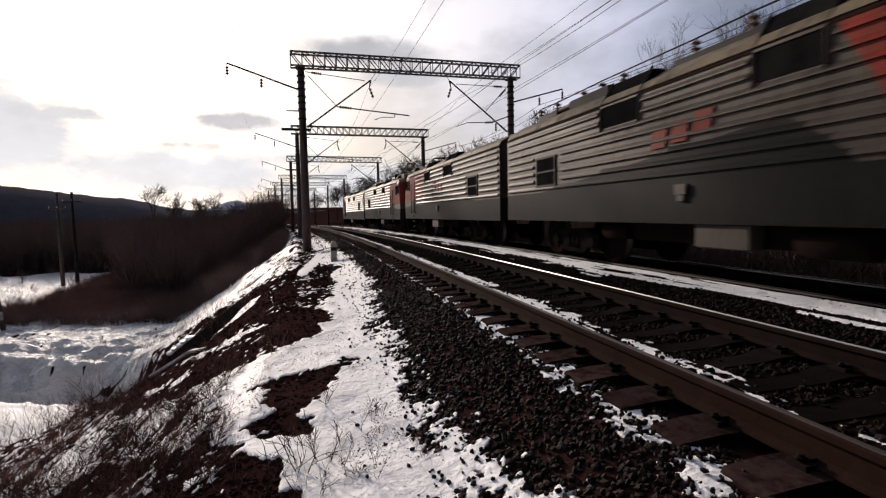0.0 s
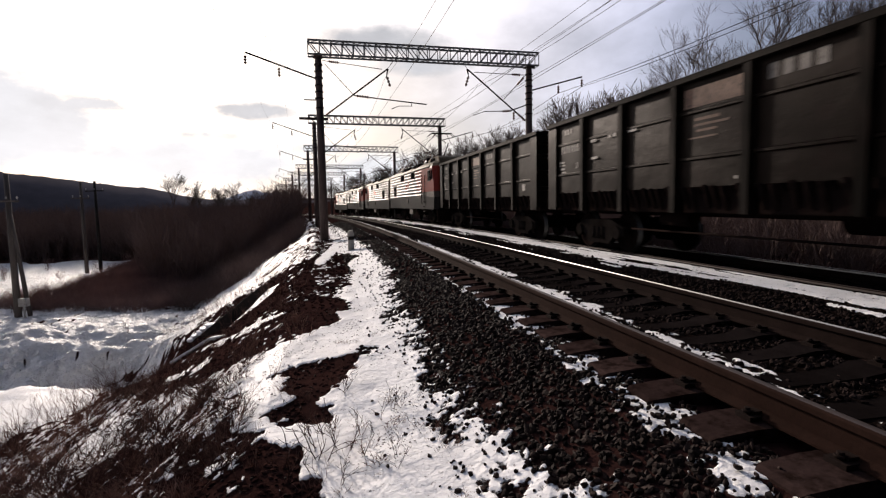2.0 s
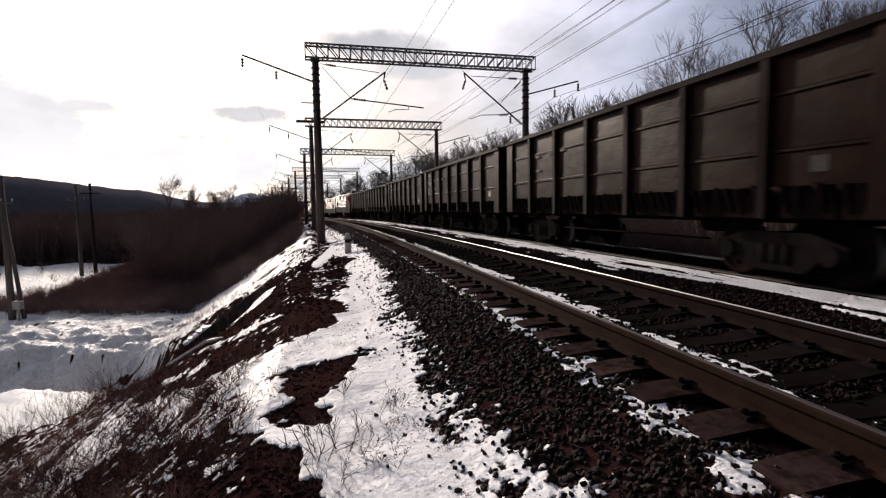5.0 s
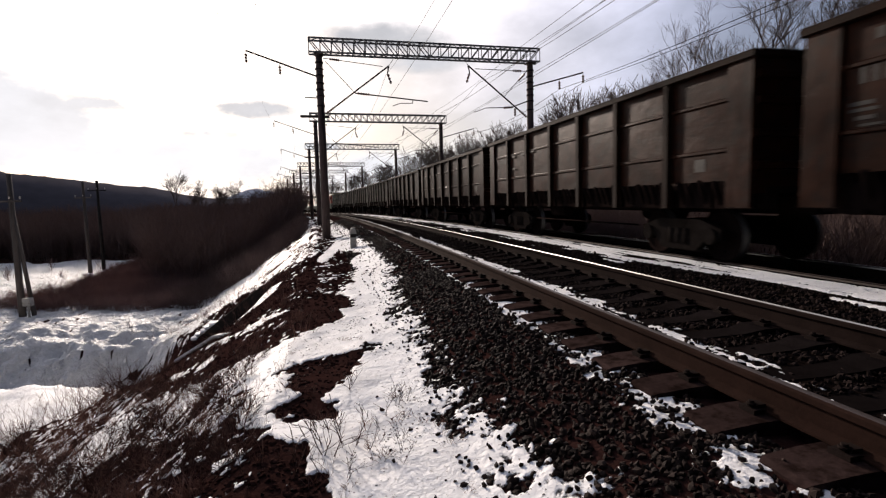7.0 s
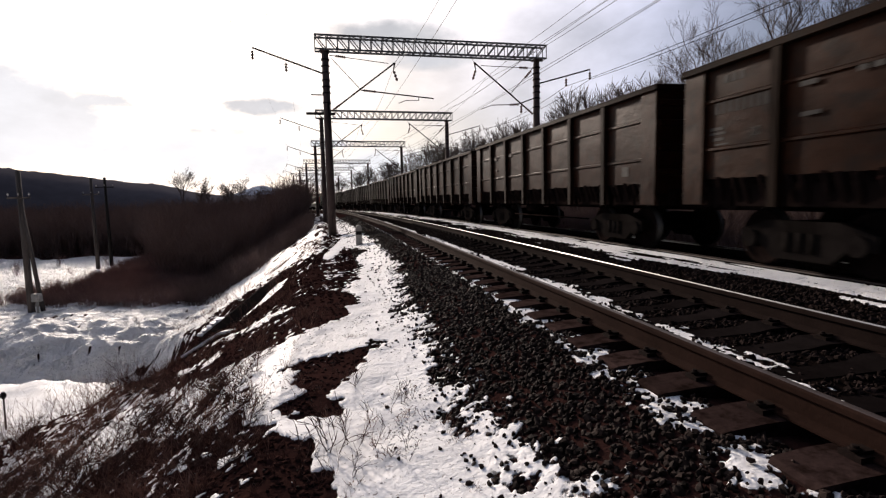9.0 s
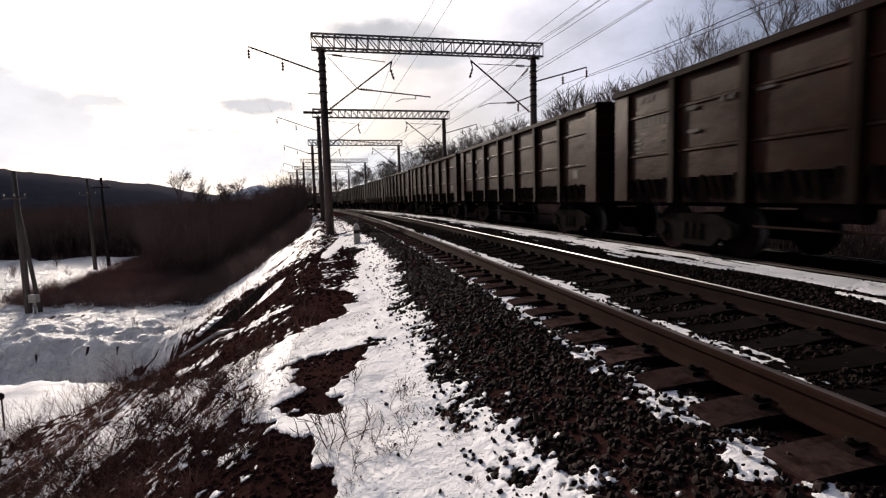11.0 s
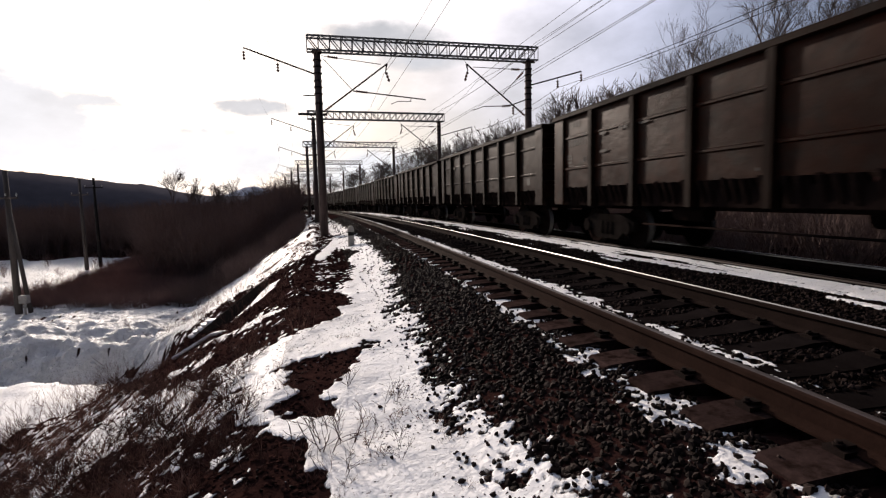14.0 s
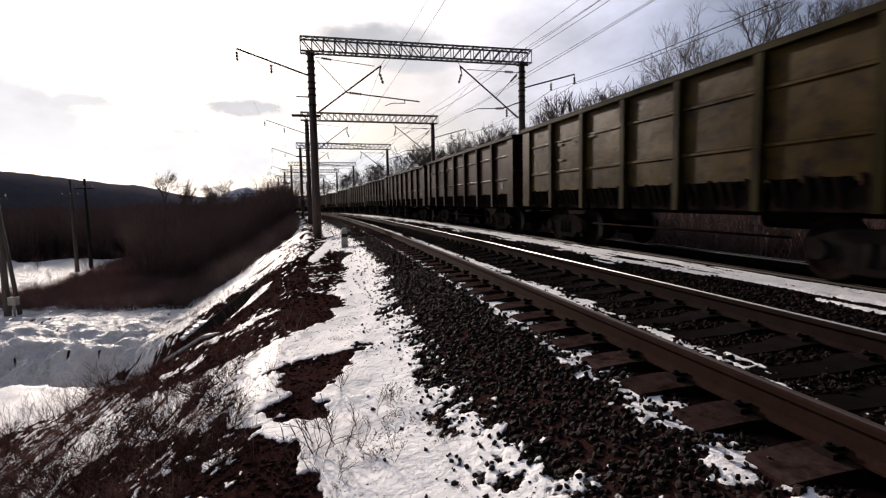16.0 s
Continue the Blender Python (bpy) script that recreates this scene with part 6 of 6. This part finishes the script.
def fan_tree(seed, tall=10.0, bare=0.36, wide=0.30, limbs=9, levels=3, thin=0.010, girth=0.013):
    """A bare broad-leaved tree: one stem, limbs that rise from it like a fan, fine twigs at their ends."""
    rng = random.Random(seed)
    out, stem = [], [Vector((0, 0, -0.4))]
    d = Vector((rng.gauss(0, 0.04), rng.gauss(0, 0.04), 1)).normalized()
    n = 9
    for i in range(n):
        d = (d + Vector((rng.gauss(0, 0.06), rng.gauss(0, 0.06), 0.1))).normalized()
        stem.append(stem[-1] + d * tall * 0.78 / n)
    r = tall * girth
    trunk = [(a, b, r * (1 - 0.8 * i / n), r * (1 - 0.8 * (i + 1) / n)) for i, (a, b) in enumerate(zip(stem, stem[1:]))]
    turn = rng.uniform(0, math.tau)
    for k in range(limbs):
        at = bare / 0.78 + (0.97 - bare / 0.78) * (k + rng.uniform(-0.3, 0.3)) / (limbs - 1)
        at = min(max(at, 0.2), 0.98)
        i = min(int(at * n), n - 1)
        q = stem[i].lerp(stem[i + 1], at * n - i)
        turn += 2.4 + rng.uniform(-0.4, 0.4)
        lean = rng.uniform(0.55, 0.95) * (1.1 - 0.55 * at)
        way = Vector((math.cos(turn) * lean, math.sin(turn) * lean, 1)).normalized()
        grow(rng, q, way, tall * wide * (1.15 - 0.55 * at) * rng.uniform(0.8, 1.15), r * (0.55 - 0.30 * at), levels, out, 0.16, 0.10, (3, 5))
    top = max(b.z for _, b, _, _, _ in out)
    k = tall / top
    crown = [(a * k, b * k, max(r0, thin), max(r1, thin * 0.7)) for a, b, r0, r1, lv in out]
    trunk = [(a * k, b * k, r0, r1) for a, b, r0, r1 in trunk]
    return raw_mesh("trunk", *sticks(trunk, 7), BARK, True), raw_mesh("crown", *sticks(crown, 3), TWIG)


# three slender trees near the line, three dense ones further along it, three beyond the thicket
TREES = [fan_tree(3, 10, 0.42, 0.26, 9, 4, 0.0036), fan_tree(11, 10, 0.36, 0.23, 8, 4, 0.0036), fan_tree(29, 10, 0.46, 0.19, 8, 4, 0.0036),
         fan_tree(23, 10, 0.24, 0.34, 13, 3, 0.019), fan_tree(31, 10, 0.22, 0.37, 14, 3, 0.019), fan_tree(37, 10, 0.28, 0.34, 13, 3, 0.019),
         fan_tree(5, 10, 0.50, 0.22, 8, 3, 0.013, 0.010), fan_tree(8, 10, 0.48, 0.20, 8, 3, 0.013, 0.010), fan_tree(14, 10, 0.46, 0.25, 9, 3, 0.013, 0.010)]


def along(s, u, top, model, label, group):
    """A tree behind the line whose crown reaches that height over the rails."""
    p = P(s, u)
    z = ground_z(p.x, p.y)
    return plant_tree(TREES[model], label, Matrix.Translation((p.x, p.y, z)) @ Matrix.Rotation(s * 2.7 + u, 4, "Z") @ Matrix.Scale((top - z) / 10.0, 4), group)


# bare trees on the rise behind the train: arc, offset, height of the crown over the rails, model
for s, u, top, m in ((17.6, 20, 10.2, 2), (19.8, 19, 10.9, 1), (20.4, 21.5, 10.4, 2), (21.8, 18, 10.9, 2), (24.6, 22.5, 9.6, 1), (27.4, 18, 12.0, 0), (30.4, 20, 9.4, 1), (33.7, 20, 10.6, 1), (38.7, 20, 10.6, 4), (43.0, 24, 11.8, 3)):
    along(s, u, top, m, "slender bare grey tree with rising limbs behind the train", "bare trees behind the line")
for s, u, top, m in ((35.4, 15, 9.2, 3), (41.6, 17, 9.2, 4), (46.9, 16, 8.6, 5), (54.1, 16, 9.6, 4), (58.5, 17, 8.6, 5), (66.0, 18, 10.2, 4), (70.5, 16, 8.6, 5), (82.4, 16, 11.0, 4), (87.2, 20, 11.4, 5),
                     (89.4, 15, 9.4, 3), (103.0, 15, 9.4, 5), (109.6, 15, 9.6, 3), (130.8, 16, 9.8, 5), (148.3, 17, 10.0, 3), (175.0, 16, 9.0, 4)):
    along(s, u, top, m, "dense bare tree with a rounded crown behind the train", "bare trees behind the line")
# bare trees that stand above the dark thicket on the open side: place, height of the crown, model
for x, y, top, m in ((-49.2, 97, 7.8, 6), (-45.6, 98, 4.6, 7), (-41.9, 97, 6.0, 7), (-40.2, 99, 5.0, 8), (-36.4, 96, 6.2, 8), (-38.6, 98, 5.2, 6), (-34.0, 99, 4.4, 7), (-28.6, 98, 4.2, 8), (-26.5, 99, 4.6, 7)):
    z = ground_z(x, y)
    plant_tree(TREES[m], "bare tree rising above the dark thicket", Matrix.Translation((x, y, z)) @ Matrix.Rotation(x, 4, "Z") @ Matrix.Scale((top - z) / 10.0, 4), "bare trees above the thicket")


def bush(seed, tall, stems, width=0.3, r=0.02):
    rng = random.Random(seed)
    out = []
    for _ in range(stems):
        d = Vector((rng.gauss(0, width), rng.gauss(0, width), 1)).normalized()
        grow(rng, Vector((rng.gauss(0, 0.2), rng.gauss(0, 0.2), -0.1)), d, tall * 0.55, r, 2, out, 0.3, 0.15, (2, 4))
    top = max(b.z for _, b, _, _, _ in out)
    return sticks([(a * (tall / top), b * (tall / top), r0, r1) for a, b, r0, r1, lv in out], 3)


def thicket(name, label, category, material, shapes, places, sizes, seed):
    """Many bushes merged into one mass."""
    rng = np.random.default_rng(seed)
    V, F, base = [], [], 0
    n = len(places)
    which = rng.integers(0, len(shapes), n)
    m = np.zeros((n, 3, 4))
    m[:, :, :3] = spins(n, rng, sizes, upright=True)
    m[:, :2, 3] = places
    m[:, 2, 3] = height(places[:, 0], places[:, 1])
    for w, (v, f) in enumerate(shapes):
        vv, ff = scatter(v, f, m[which == w])
        V.append(vv)
        F.append(ff + base)
        base += len(vv)
    return tagged(new(name, raw_mesh(name, np.vstack(V), np.vstack(F), material)), label, category, kind="stuff")


def pick(rng, n, test, x0, x1, y0, y1):
    """Random spots where test(x, y, s, u) holds."""
    got = []
    while sum(map(len, got)) < n:
        x, y = rng.uniform(x0, x1, n), rng.uniform(y0, y1, n)
        s, u = track_coords(x, y)
        ok = test(x, y, s, u)
        got.append(np.stack([x, y], -1)[ok])
    return np.vstack(got)[:n]


def build_brush():
    rng = np.random.default_rng(11)
    wild = [bush(40 + i, 6.0, 6, 0.22, 0.04) for i in range(4)]
    low = [bush(60 + i, 1.3, 8, 0.35, 0.013) for i in range(4)]
    # dark wood: close along the line, and beyond the open field
    spots = np.vstack([
        pick(rng, 1900, lambda x, y, s, u: (u < np.clip(-11 + (s - 31) * 0.26, -11, -4.7)) & (u > -22.5) & (s > 36 + 1.1 * np.maximum(-u - 11, 0)) & (s < 150) & (x > -0.55 * y), -120, 5, 30, 160),
        pick(rng, 1700, lambda x, y, s, u: (u < -11.5) & (y > 59) & (y < 92), -100, 10, 50, 100),
    ])
    near = np.hypot(spots[:, 0], spots[:, 1])
    thicket("dark_thicket", "dense dark leafless thicket beyond the snowy field", "thicket", BRUSH, wild, spots, rng.uniform(0.75, 1.1, len(spots)) * np.interp(near, (40, 60, 90), (0.8, 1.0, 1.05)), 1)
    # reddish scrub in front of it
    spots = pick(rng, 2600, lambda x, y, s, u: (u < -11.0) & (u > -20.3 - 0.3 * np.maximum(34 - y, 0)) & (y + 0.12 * x > 25.5) & (s < 58), -45, -5, 22, 62)
    thicket("reddish_scrub", "low reddish-brown scrub at the edge of the snow", "scrub", RED_BRUSH, low, spots, rng.uniform(0.35, 0.95, len(spots)), 2)
    # unseen undergrowth added behind the train at the rise's foot, darkening the gap beneath
    spots = pick(rng, 1500, lambda x, y, s, u: (u > 8.6) & (u < 13.0) & (s > -6) & (s < 120), -90, 25, -6, 130)
    thicket("undergrowth", "added low grey-brown undergrowth that darkens the view under the wagons", "scrub", BRUSH, low, spots, rng.uniform(0.8, 1.5, len(spots)), 12)
    # scattered bushes in the open field and along the foot of the slope
    spots = pick(rng, 60, lambda x, y, s, u: (u < -22) & (y > 34) & (y < 58), -60, -20, 30, 60)
    thicket("field_bushes", "scattered low bushes standing in the snowy field", "bush", RED_BRUSH, low, spots, rng.uniform(0.4, 1.1, len(spots)), 3)
    spots = pick(rng, 1000, lambda x, y, s, u: (u < np.clip(-9.6 + (s - 24) * 0.40, -9.6, -4.4)) & (u > -11.2) & (s > 30) & (s < 60), -30, 0, 20, 70)
    thicket("slope_foot_scrub", "thin brown saplings along the foot of the embankment", "scrub", BRUSH, low, spots, rng.uniform(0.4, 1.25, len(spots)), 4)


build_brush()


def blade_clump(seed, tall, n):
    rng = random.Random(seed)
    out = []
    for _ in range(n):
        a = rng.uniform(0, math.tau)
        lean = rng.uniform(0.1, 0.9)
        d = Vector((math.cos(a) * lean, math.sin(a) * lean, 1)).normalized()
        p = Vector((rng.gauss(0, 0.04), rng.gauss(0, 0.04), -0.01))
        q = p + d * tall * rng.uniform(0.3, 0.6)
        e = q + (d + Vector((math.cos(a), math.sin(a), -0.5)) * 0.5).normalized() * tall * rng.uniform(0.2, 0.5)
        out += [(p, q, 0.0035, 0.0028), (q, e, 0.0028, 0.0012)]
    return sticks(out, 3)


def build_grass():
    rng = np.random.default_rng(21)
    tufts = [blade_clump(80 + i, 0.34, 16) for i in range(5)]
    weeds = [bush(90 + i, 0.62, 3, 0.5, 0.0045) for i in range(5)]
    # rough grass on the embankment
    spots = pick(rng, 2100, lambda x, y, s, u: (u < -3.6) & (u > -10.5) & (s > 1.5) & (s < 13) & (rng.random(len(x)) < 0.12 + (u < -4.0) * (s < 7.5) + (u < -6.5)) & (snow_cover(x, y) < 0.6), -13, 2, 1, 16)
    thicket("embankment_grass", "dry brown grass on the embankment slope", "grass", DRY_GRASS, tufts, spots, rng.uniform(0.25, 0.8, len(spots)), 5)
    spots = pick(rng, 700, lambda x, y, s, u: (u < -3.5) & (u > -11.5) & (s > 2.0) & (s < 24), -14, 1, 2, 24)
    thicket("embankment_weeds", "dry leafless weeds poking through the snow", "weeds", DRY_GRASS, weeds, spots, rng.uniform(0.25, 0.8, len(spots)), 6)
    spots = pick(rng, 170, lambda x, y, s, u: (u < -7.6) & (u > -11.5) & (s > 7.5) & (s < 15), -16, -4, 4, 18)
    thicket("slope_foot_weeds", "tangled leafless weeds at the foot of the slope", "weeds", DRY_GRASS, weeds, spots, rng.uniform(0.7, 1.5, len(spots)), 9)
    twigs = [bush(110 + i, 0.22, 3, 1.3, 0.006) for i in range(4)] + [blade_clump(130 + i, 0.16, 14) for i in range(4)]
    spots = np.array([[-0.76, 2.97], [-0.66, 3.08], [-0.95, 3.4], [-0.51, 2.84], [-0.2, 3.15], [-0.55, 3.99], [-0.31, 3.66], [-0.85, 3.44], [-0.34, 3.11], [-0.24, 3.72], [-0.14, 3.1], [-0.05, 3.62], [0.12, 3.2], [-0.5, 3.3], [-0.62, 2.95]])
    thicket("trodden_twigs", "broken dry twigs lying in the trodden snow", "twigs", DRY_GRASS, twigs, spots, rng.uniform(0.4, 0.8, len(spots)), 8)
    spots = pick(rng, 60, lambda x, y, s, u: (u < -2.3) & (u > -3.7) & (s > 2.6) & (s < 12), -5, 3, 2, 13)
    thicket("path_weeds", "small dry stalks in the trodden snow", "weeds", DRY_GRASS, tufts, spots, rng.uniform(0.12, 0.4, len(spots)), 7)


build_grass()


def shrub_mesh(seed, tall, stems, width, r, levels=3):
    rng = random.Random(seed)
    out = []
    for _ in range(stems):
        d = Vector((rng.gauss(0, width), rng.gauss(0, width), 1)).normalized()
        grow(rng, Vector((rng.gauss(0, 0.07), rng.gauss(0, 0.07), -0.05)), d, tall * 0.5, r * rng.uniform(0.7, 1.2), levels, out, 0.34, 0.03, (2, 4))
    top = max(b.z for _, b, _, _, _ in out)
    return raw_mesh("branches", *sticks([(a * (tall / top), b * (tall / top), max(r0, 0.0030), max(r1, 0.0022)) for a, b, r0, r1, lv in out], 3), SHRUB_BARK)


def build_shrubs():
    dense = [shrub_mesh(200 + i, 0.62, 15, 0.85, 0.0085) for i in range(4)]
    thin = [shrub_mesh(220 + i, 0.50, 3, 0.55, 0.0065, 2) for i in range(4)]
    rng = random.Random(77)
    # arc, offset, size, dense or thin
    spots = [(4.2, -3.95, 0.55, 0), (4.55, -4.25, 0.7, 0), (4.9, -3.95, 0.6, 0), (5.1, -4.45, 0.8, 0), (5.35, -4.9, 0.8, 0), (5.5, -4.15, 0.6, 0), (5.75, -5.4, 0.9, 0), (6.0, -4.75, 0.75, 0), (6.3, -4.2, 0.65, 0), (6.55, -4.55, 0.8, 0), (6.7, -5.3, 0.9, 0), (6.95, -4.15, 0.6, 0),
             (7.2, -5.9, 1.0, 0), (7.6, -6.4, 1.0, 0), (8.1, -6.9, 1.1, 0), (8.6, -7.6, 1.2, 0), (6.4, -6.0, 1.0, 0), (5.9, -6.3, 1.0, 0), (9.3, -8.2, 1.2, 0), (10.2, -9.0, 1.2, 0), (7.4, -5.1, 0.7, 0), (8.0, -5.6, 0.8, 0),
             (11.85, -7.21, 1.2, 0), (9.4, -6.0, 0.9, 0), (13.7, -10.4, 1.2, 0), (14.6, -10.6, 1.0, 0), (12.6, -9.4, 1.1, 0), (3.75, -3.42, 0.75, 1), (3.95, -3.30, 0.85, 1), (4.1, -3.18, 0.7, 1), (4.0, -3.05, 0.6, 1), (4.45, -2.72, 0.5, 1), (4.55, -2.62, 0.42, 1), (5.0, -3.05, 0.7, 1), (3.7, -2.75, 0.4, 1), (3.6, -3.2, 0.5, 1), (9.0, -9.3, 1.3, 1), (10.5, -10.2, 1.3, 1), (12.0, -9.9, 1.2, 1), (24.5, -11.5, 1.2, 1)]
    for s, u, size, kind in spots:
        p = P(s, u)
        shape = rng.choice(thin if kind else dense)
        t = thing("leafless_shrub", "thin dry stalks standing in the snow" if kind else "leafless reddish-brown shrub on the embankment slope", "shrub", "shrubs on the embankment",
                  Matrix.Translation((p.x, p.y, ground_z(p.x, p.y))) @ Matrix.Rotation(rng.uniform(0, 6.28), 4, "Z") @ Matrix.Scale(size * (1.0 if kind else 0.72), 4))
        piece("branches", shape, t, Matrix())


build_shrubs()


# ---- small things on the open side ----
def build_utility_pole(name, label, x, y, tall, props, arm, material, box_on=False):
    z = ground_z(x, y)
    pole = thing(name, label, "utility pole", "utility poles", Matrix.Translation((x, y, z)))
    bm = bmesh.new()
    tube(bm, (0, 0, -0.4), (0, 0, tall), 0.17, 0.11, 10)
    part("shaft", bm, material, pole)
    for dx in props:
        bm = bmesh.new()
        tube(bm, (dx, 0.3, -0.4), (0.05, 0, tall * 0.72), 0.11, 0.08, 8)
        part("prop", bm, material, pole)
    if arm:
        bm = bmesh.new()
        box(bm, (0, -0.1, tall - arm[0]), (arm[1], 0.09, 0.09))
        ar = part("crossarm", bm, material, pole)
        for sx in (-0.45, 0, 0.45):
            bm = bmesh.new()
            q = Vector((sx * arm[1], -0.1, tall - arm[0] + 0.04))
            tube(bm, q, q + Vector((0, 0, 0.1)), 0.012, n=5)
            insulator(bm, q + Vector((0, 0, 0.08)), q + Vector((0, 0, 0.22)), 1, 0.05)
            part("insulator", bm, PALE, ar)
    if box_on:
        bm = bmesh.new()
        box(bm, (0.42, -0.1, 0.78), (0.42, 0.28, 0.42))
        tube(bm, (0.42, -0.1, -0.4), (0.42, -0.1, 0.6), 0.06, n=8)
        part("cable_box", bm, PALE, pole, "pale cable box on a short stand", bevel=0.015)
    return pole


build_utility_pole("utility_pole", "slim grey pole with a slanting prop and a pale cable box", -21.6, 26.9, 7.4, (0.42,), (1.4, 1.2), WOOD_POLE, True)
build_utility_pole("utility_pole", "grey wooden pole with a short crossarm in the scrub", -30.3, 45.5, 8.0, (), (1.4, 1.5), WOOD_POLE)
build_utility_pole("utility_pole", "dark wooden pole with a crossarm in the scrub", -31.2, 48.8, 8.3, (), (0.9, 1.7), DARK_STEEL)


def build_stake():
    p = P(14.7, -11.2)
    m = thing("stake", "thin dark stake with a knob on top standing in the snow", "stake", m=Matrix.Translation((p.x, p.y, ground_z(p.x, p.y))))
    bm = bmesh.new()
    tube(bm, (0, 0, -0.2), (0.02, 0, 0.82), 0.022, 0.018, 6)
    part("shaft", bm, WOOD_POLE, m)
    bm = bmesh.new()
    lathe(bm, (0.02, 0, 0.80), (0.02, 0, 0.97), [(0, 0.03), (0.3, 0.065), (0.7, 0.06), (1, 0.02)], 8)
    part("knob", bm, DARK_STEEL, m)


build_stake()


def build_marker():
    m = thing("marker_post", "short pale concrete marker post beside the track", "marker post", m=at_track(18.6, -2.35, -0.75))
    bm = bmesh.new()
    extrude(bm, [(-0.11, -0.1), (0.11, -0.1), (0.105, 0.82), (0.06, 0.92), (-0.06, 0.92), (-0.105, 0.82)], -0.08, 0.08)
    part("stub", bm, PALE, m, bevel=0.008)
    bm = bmesh.new()
    box(bm, (0, -0.083, 0.66), (0.20, 0.012, 0.12))
    part("dark_band", bm, DARK_STEEL, m)


build_marker()


def build_culvert():
    """Two wing walls of the culvert where the creek leaves the embankment; they run down the slope."""
    def wing(name, label, foot, head, width, rise_foot, rise_head, cap):
        w = thing(name, label, "culvert", "culvert walls")
        a, b = Vector((*foot, 0)), Vector((*head, 0))
        d = (b - a).normalized()
        n = Vector((-d.y, d.x, 0))
        a.z, b.z = ground_z(*foot) + rise_foot, ground_z(*head) + rise_head
        bm = bmesh.new()
        lo, hi = [], []
        for q in (a, b):
            for k in (0.0, width):
                r = q + n * k
                lo.append(bm.verts.new((r.x, r.y, q.z - 1.6)))
                hi.append(bm.verts.new(r))
        for i, j in ((0, 1), (1, 3), (3, 2), (2, 0)):
            bm.faces.new((lo[i], lo[j], hi[j], hi[i]))
        bm.faces.new((hi[0], hi[1], hi[3], hi[2]))
        bm.faces.new((lo[2], lo[3], lo[1], lo[0]))
        part("wall", bm, CONCRETE, w, bevel=0.02)
        mid = n * (width / 2)
        if cap == "coping":                        # snowy slabs down the slope, the last one level
            bend = a.lerp(b, 0.80)
            tip = Vector((b.x + d.x * 0.22, b.y + d.y * 0.22, bend.z + 0.10))
            for p, q in ((a + mid, bend + mid), (bend + mid, tip + mid)):
                bm = bmesh.new()
                box(bm, (p + q) / 2 + Vector((0, 0, 0.045)), (width * 1.15, 0.06, (q - p).length + 0.02), (q - p).to_track_quat("Z", "Y").to_matrix())
                part("coping", bm, WHITE_POLE, w, "pale coping slab with snow on it", bevel=0.012)
        else:                                      # lumps of snow left on the low end
            rng = random.Random(4)
            for i in range(5):
                p = a.lerp(b, 0.03 + 0.065 * i) + mid
                bm = bmesh.new()
                bmesh.ops.create_icosphere(bm, subdivisions=2, radius=0.17)
                for v in bm.verts:
                    v.co = Vector((v.co.x * 1.3, v.co.y * 1.1, v.co.z * 0.5)) * rng.uniform(0.85, 1.15)
                    v.co += p + Vector((0, 0, 0.03))
                part("snow_cap", bm, SNOW_LUMP, w)

    wing("culvert_wing_wall", "dark concrete culvert wing wall beside the snowy creek bank", (-6.95, 14.48), (-4.55, 13.55), 0.35, 0.05, 0.35, "snow")
    wing("culvert_wing_wall", "low culvert wing wall with a snowy pale coping", (-5.50, 10.65), (-4.30, 10.25), 0.16, 0.02, 0.06, "coping")


build_culvert()


def build_far_hills():
    """Wooded hills at the horizon; blue-grey distance haze is mixed into their colours."""
    rng = np.random.default_rng(3)
    # no haze in the air: the further hill is simply painted paler and bluer
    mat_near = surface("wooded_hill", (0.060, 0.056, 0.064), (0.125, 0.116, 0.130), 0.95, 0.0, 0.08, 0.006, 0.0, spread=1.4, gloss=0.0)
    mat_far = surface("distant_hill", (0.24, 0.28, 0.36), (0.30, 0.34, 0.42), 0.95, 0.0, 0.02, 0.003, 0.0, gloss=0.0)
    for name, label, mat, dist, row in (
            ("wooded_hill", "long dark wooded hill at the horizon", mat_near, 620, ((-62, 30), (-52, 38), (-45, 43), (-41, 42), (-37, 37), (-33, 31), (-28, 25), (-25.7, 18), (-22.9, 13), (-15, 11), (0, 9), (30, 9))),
            ("distant_hill", "far hill, painted in blue-grey haze", mat_far, 2600, ((-30, 14), (-24, 22), (-21, 50), (-19.5, 76), (-18.5, 80), (-17, 64), (-15.5, 46), (-12, 33), (0, 22)))):
        az = np.linspace(row[0][0], row[-1][0], 220)
        hz = np.interp(az, [r[0] for r in row], [r[1] for r in row])
        hz = hz + (lump(az * 3, az * 0, 3.0, 12) - 0.5) * dist * 0.004 + (rng.random(220) - 0.5) * dist * 0.0012
        V, k = [], len(az)
        for depth, frac in ((0.86, -0.4), (0.93, 0.45), (1.0, 1.0), (1.12, 0.6), (1.3, -0.4)):
            a = np.radians(az)
            V.append(np.stack([np.sin(a) * dist * depth, np.cos(a) * dist * depth, hz * frac - 4], -1))
        V = np.vstack(V)
        i = np.arange(5 * k).reshape(5, k)
        F = np.stack([i[:-1, :-1], i[:-1, 1:], i[1:, 1:], i[1:, :-1]], -1).reshape(-1, 4)
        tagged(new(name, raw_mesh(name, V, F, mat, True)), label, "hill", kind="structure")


build_far_hills()

motions()
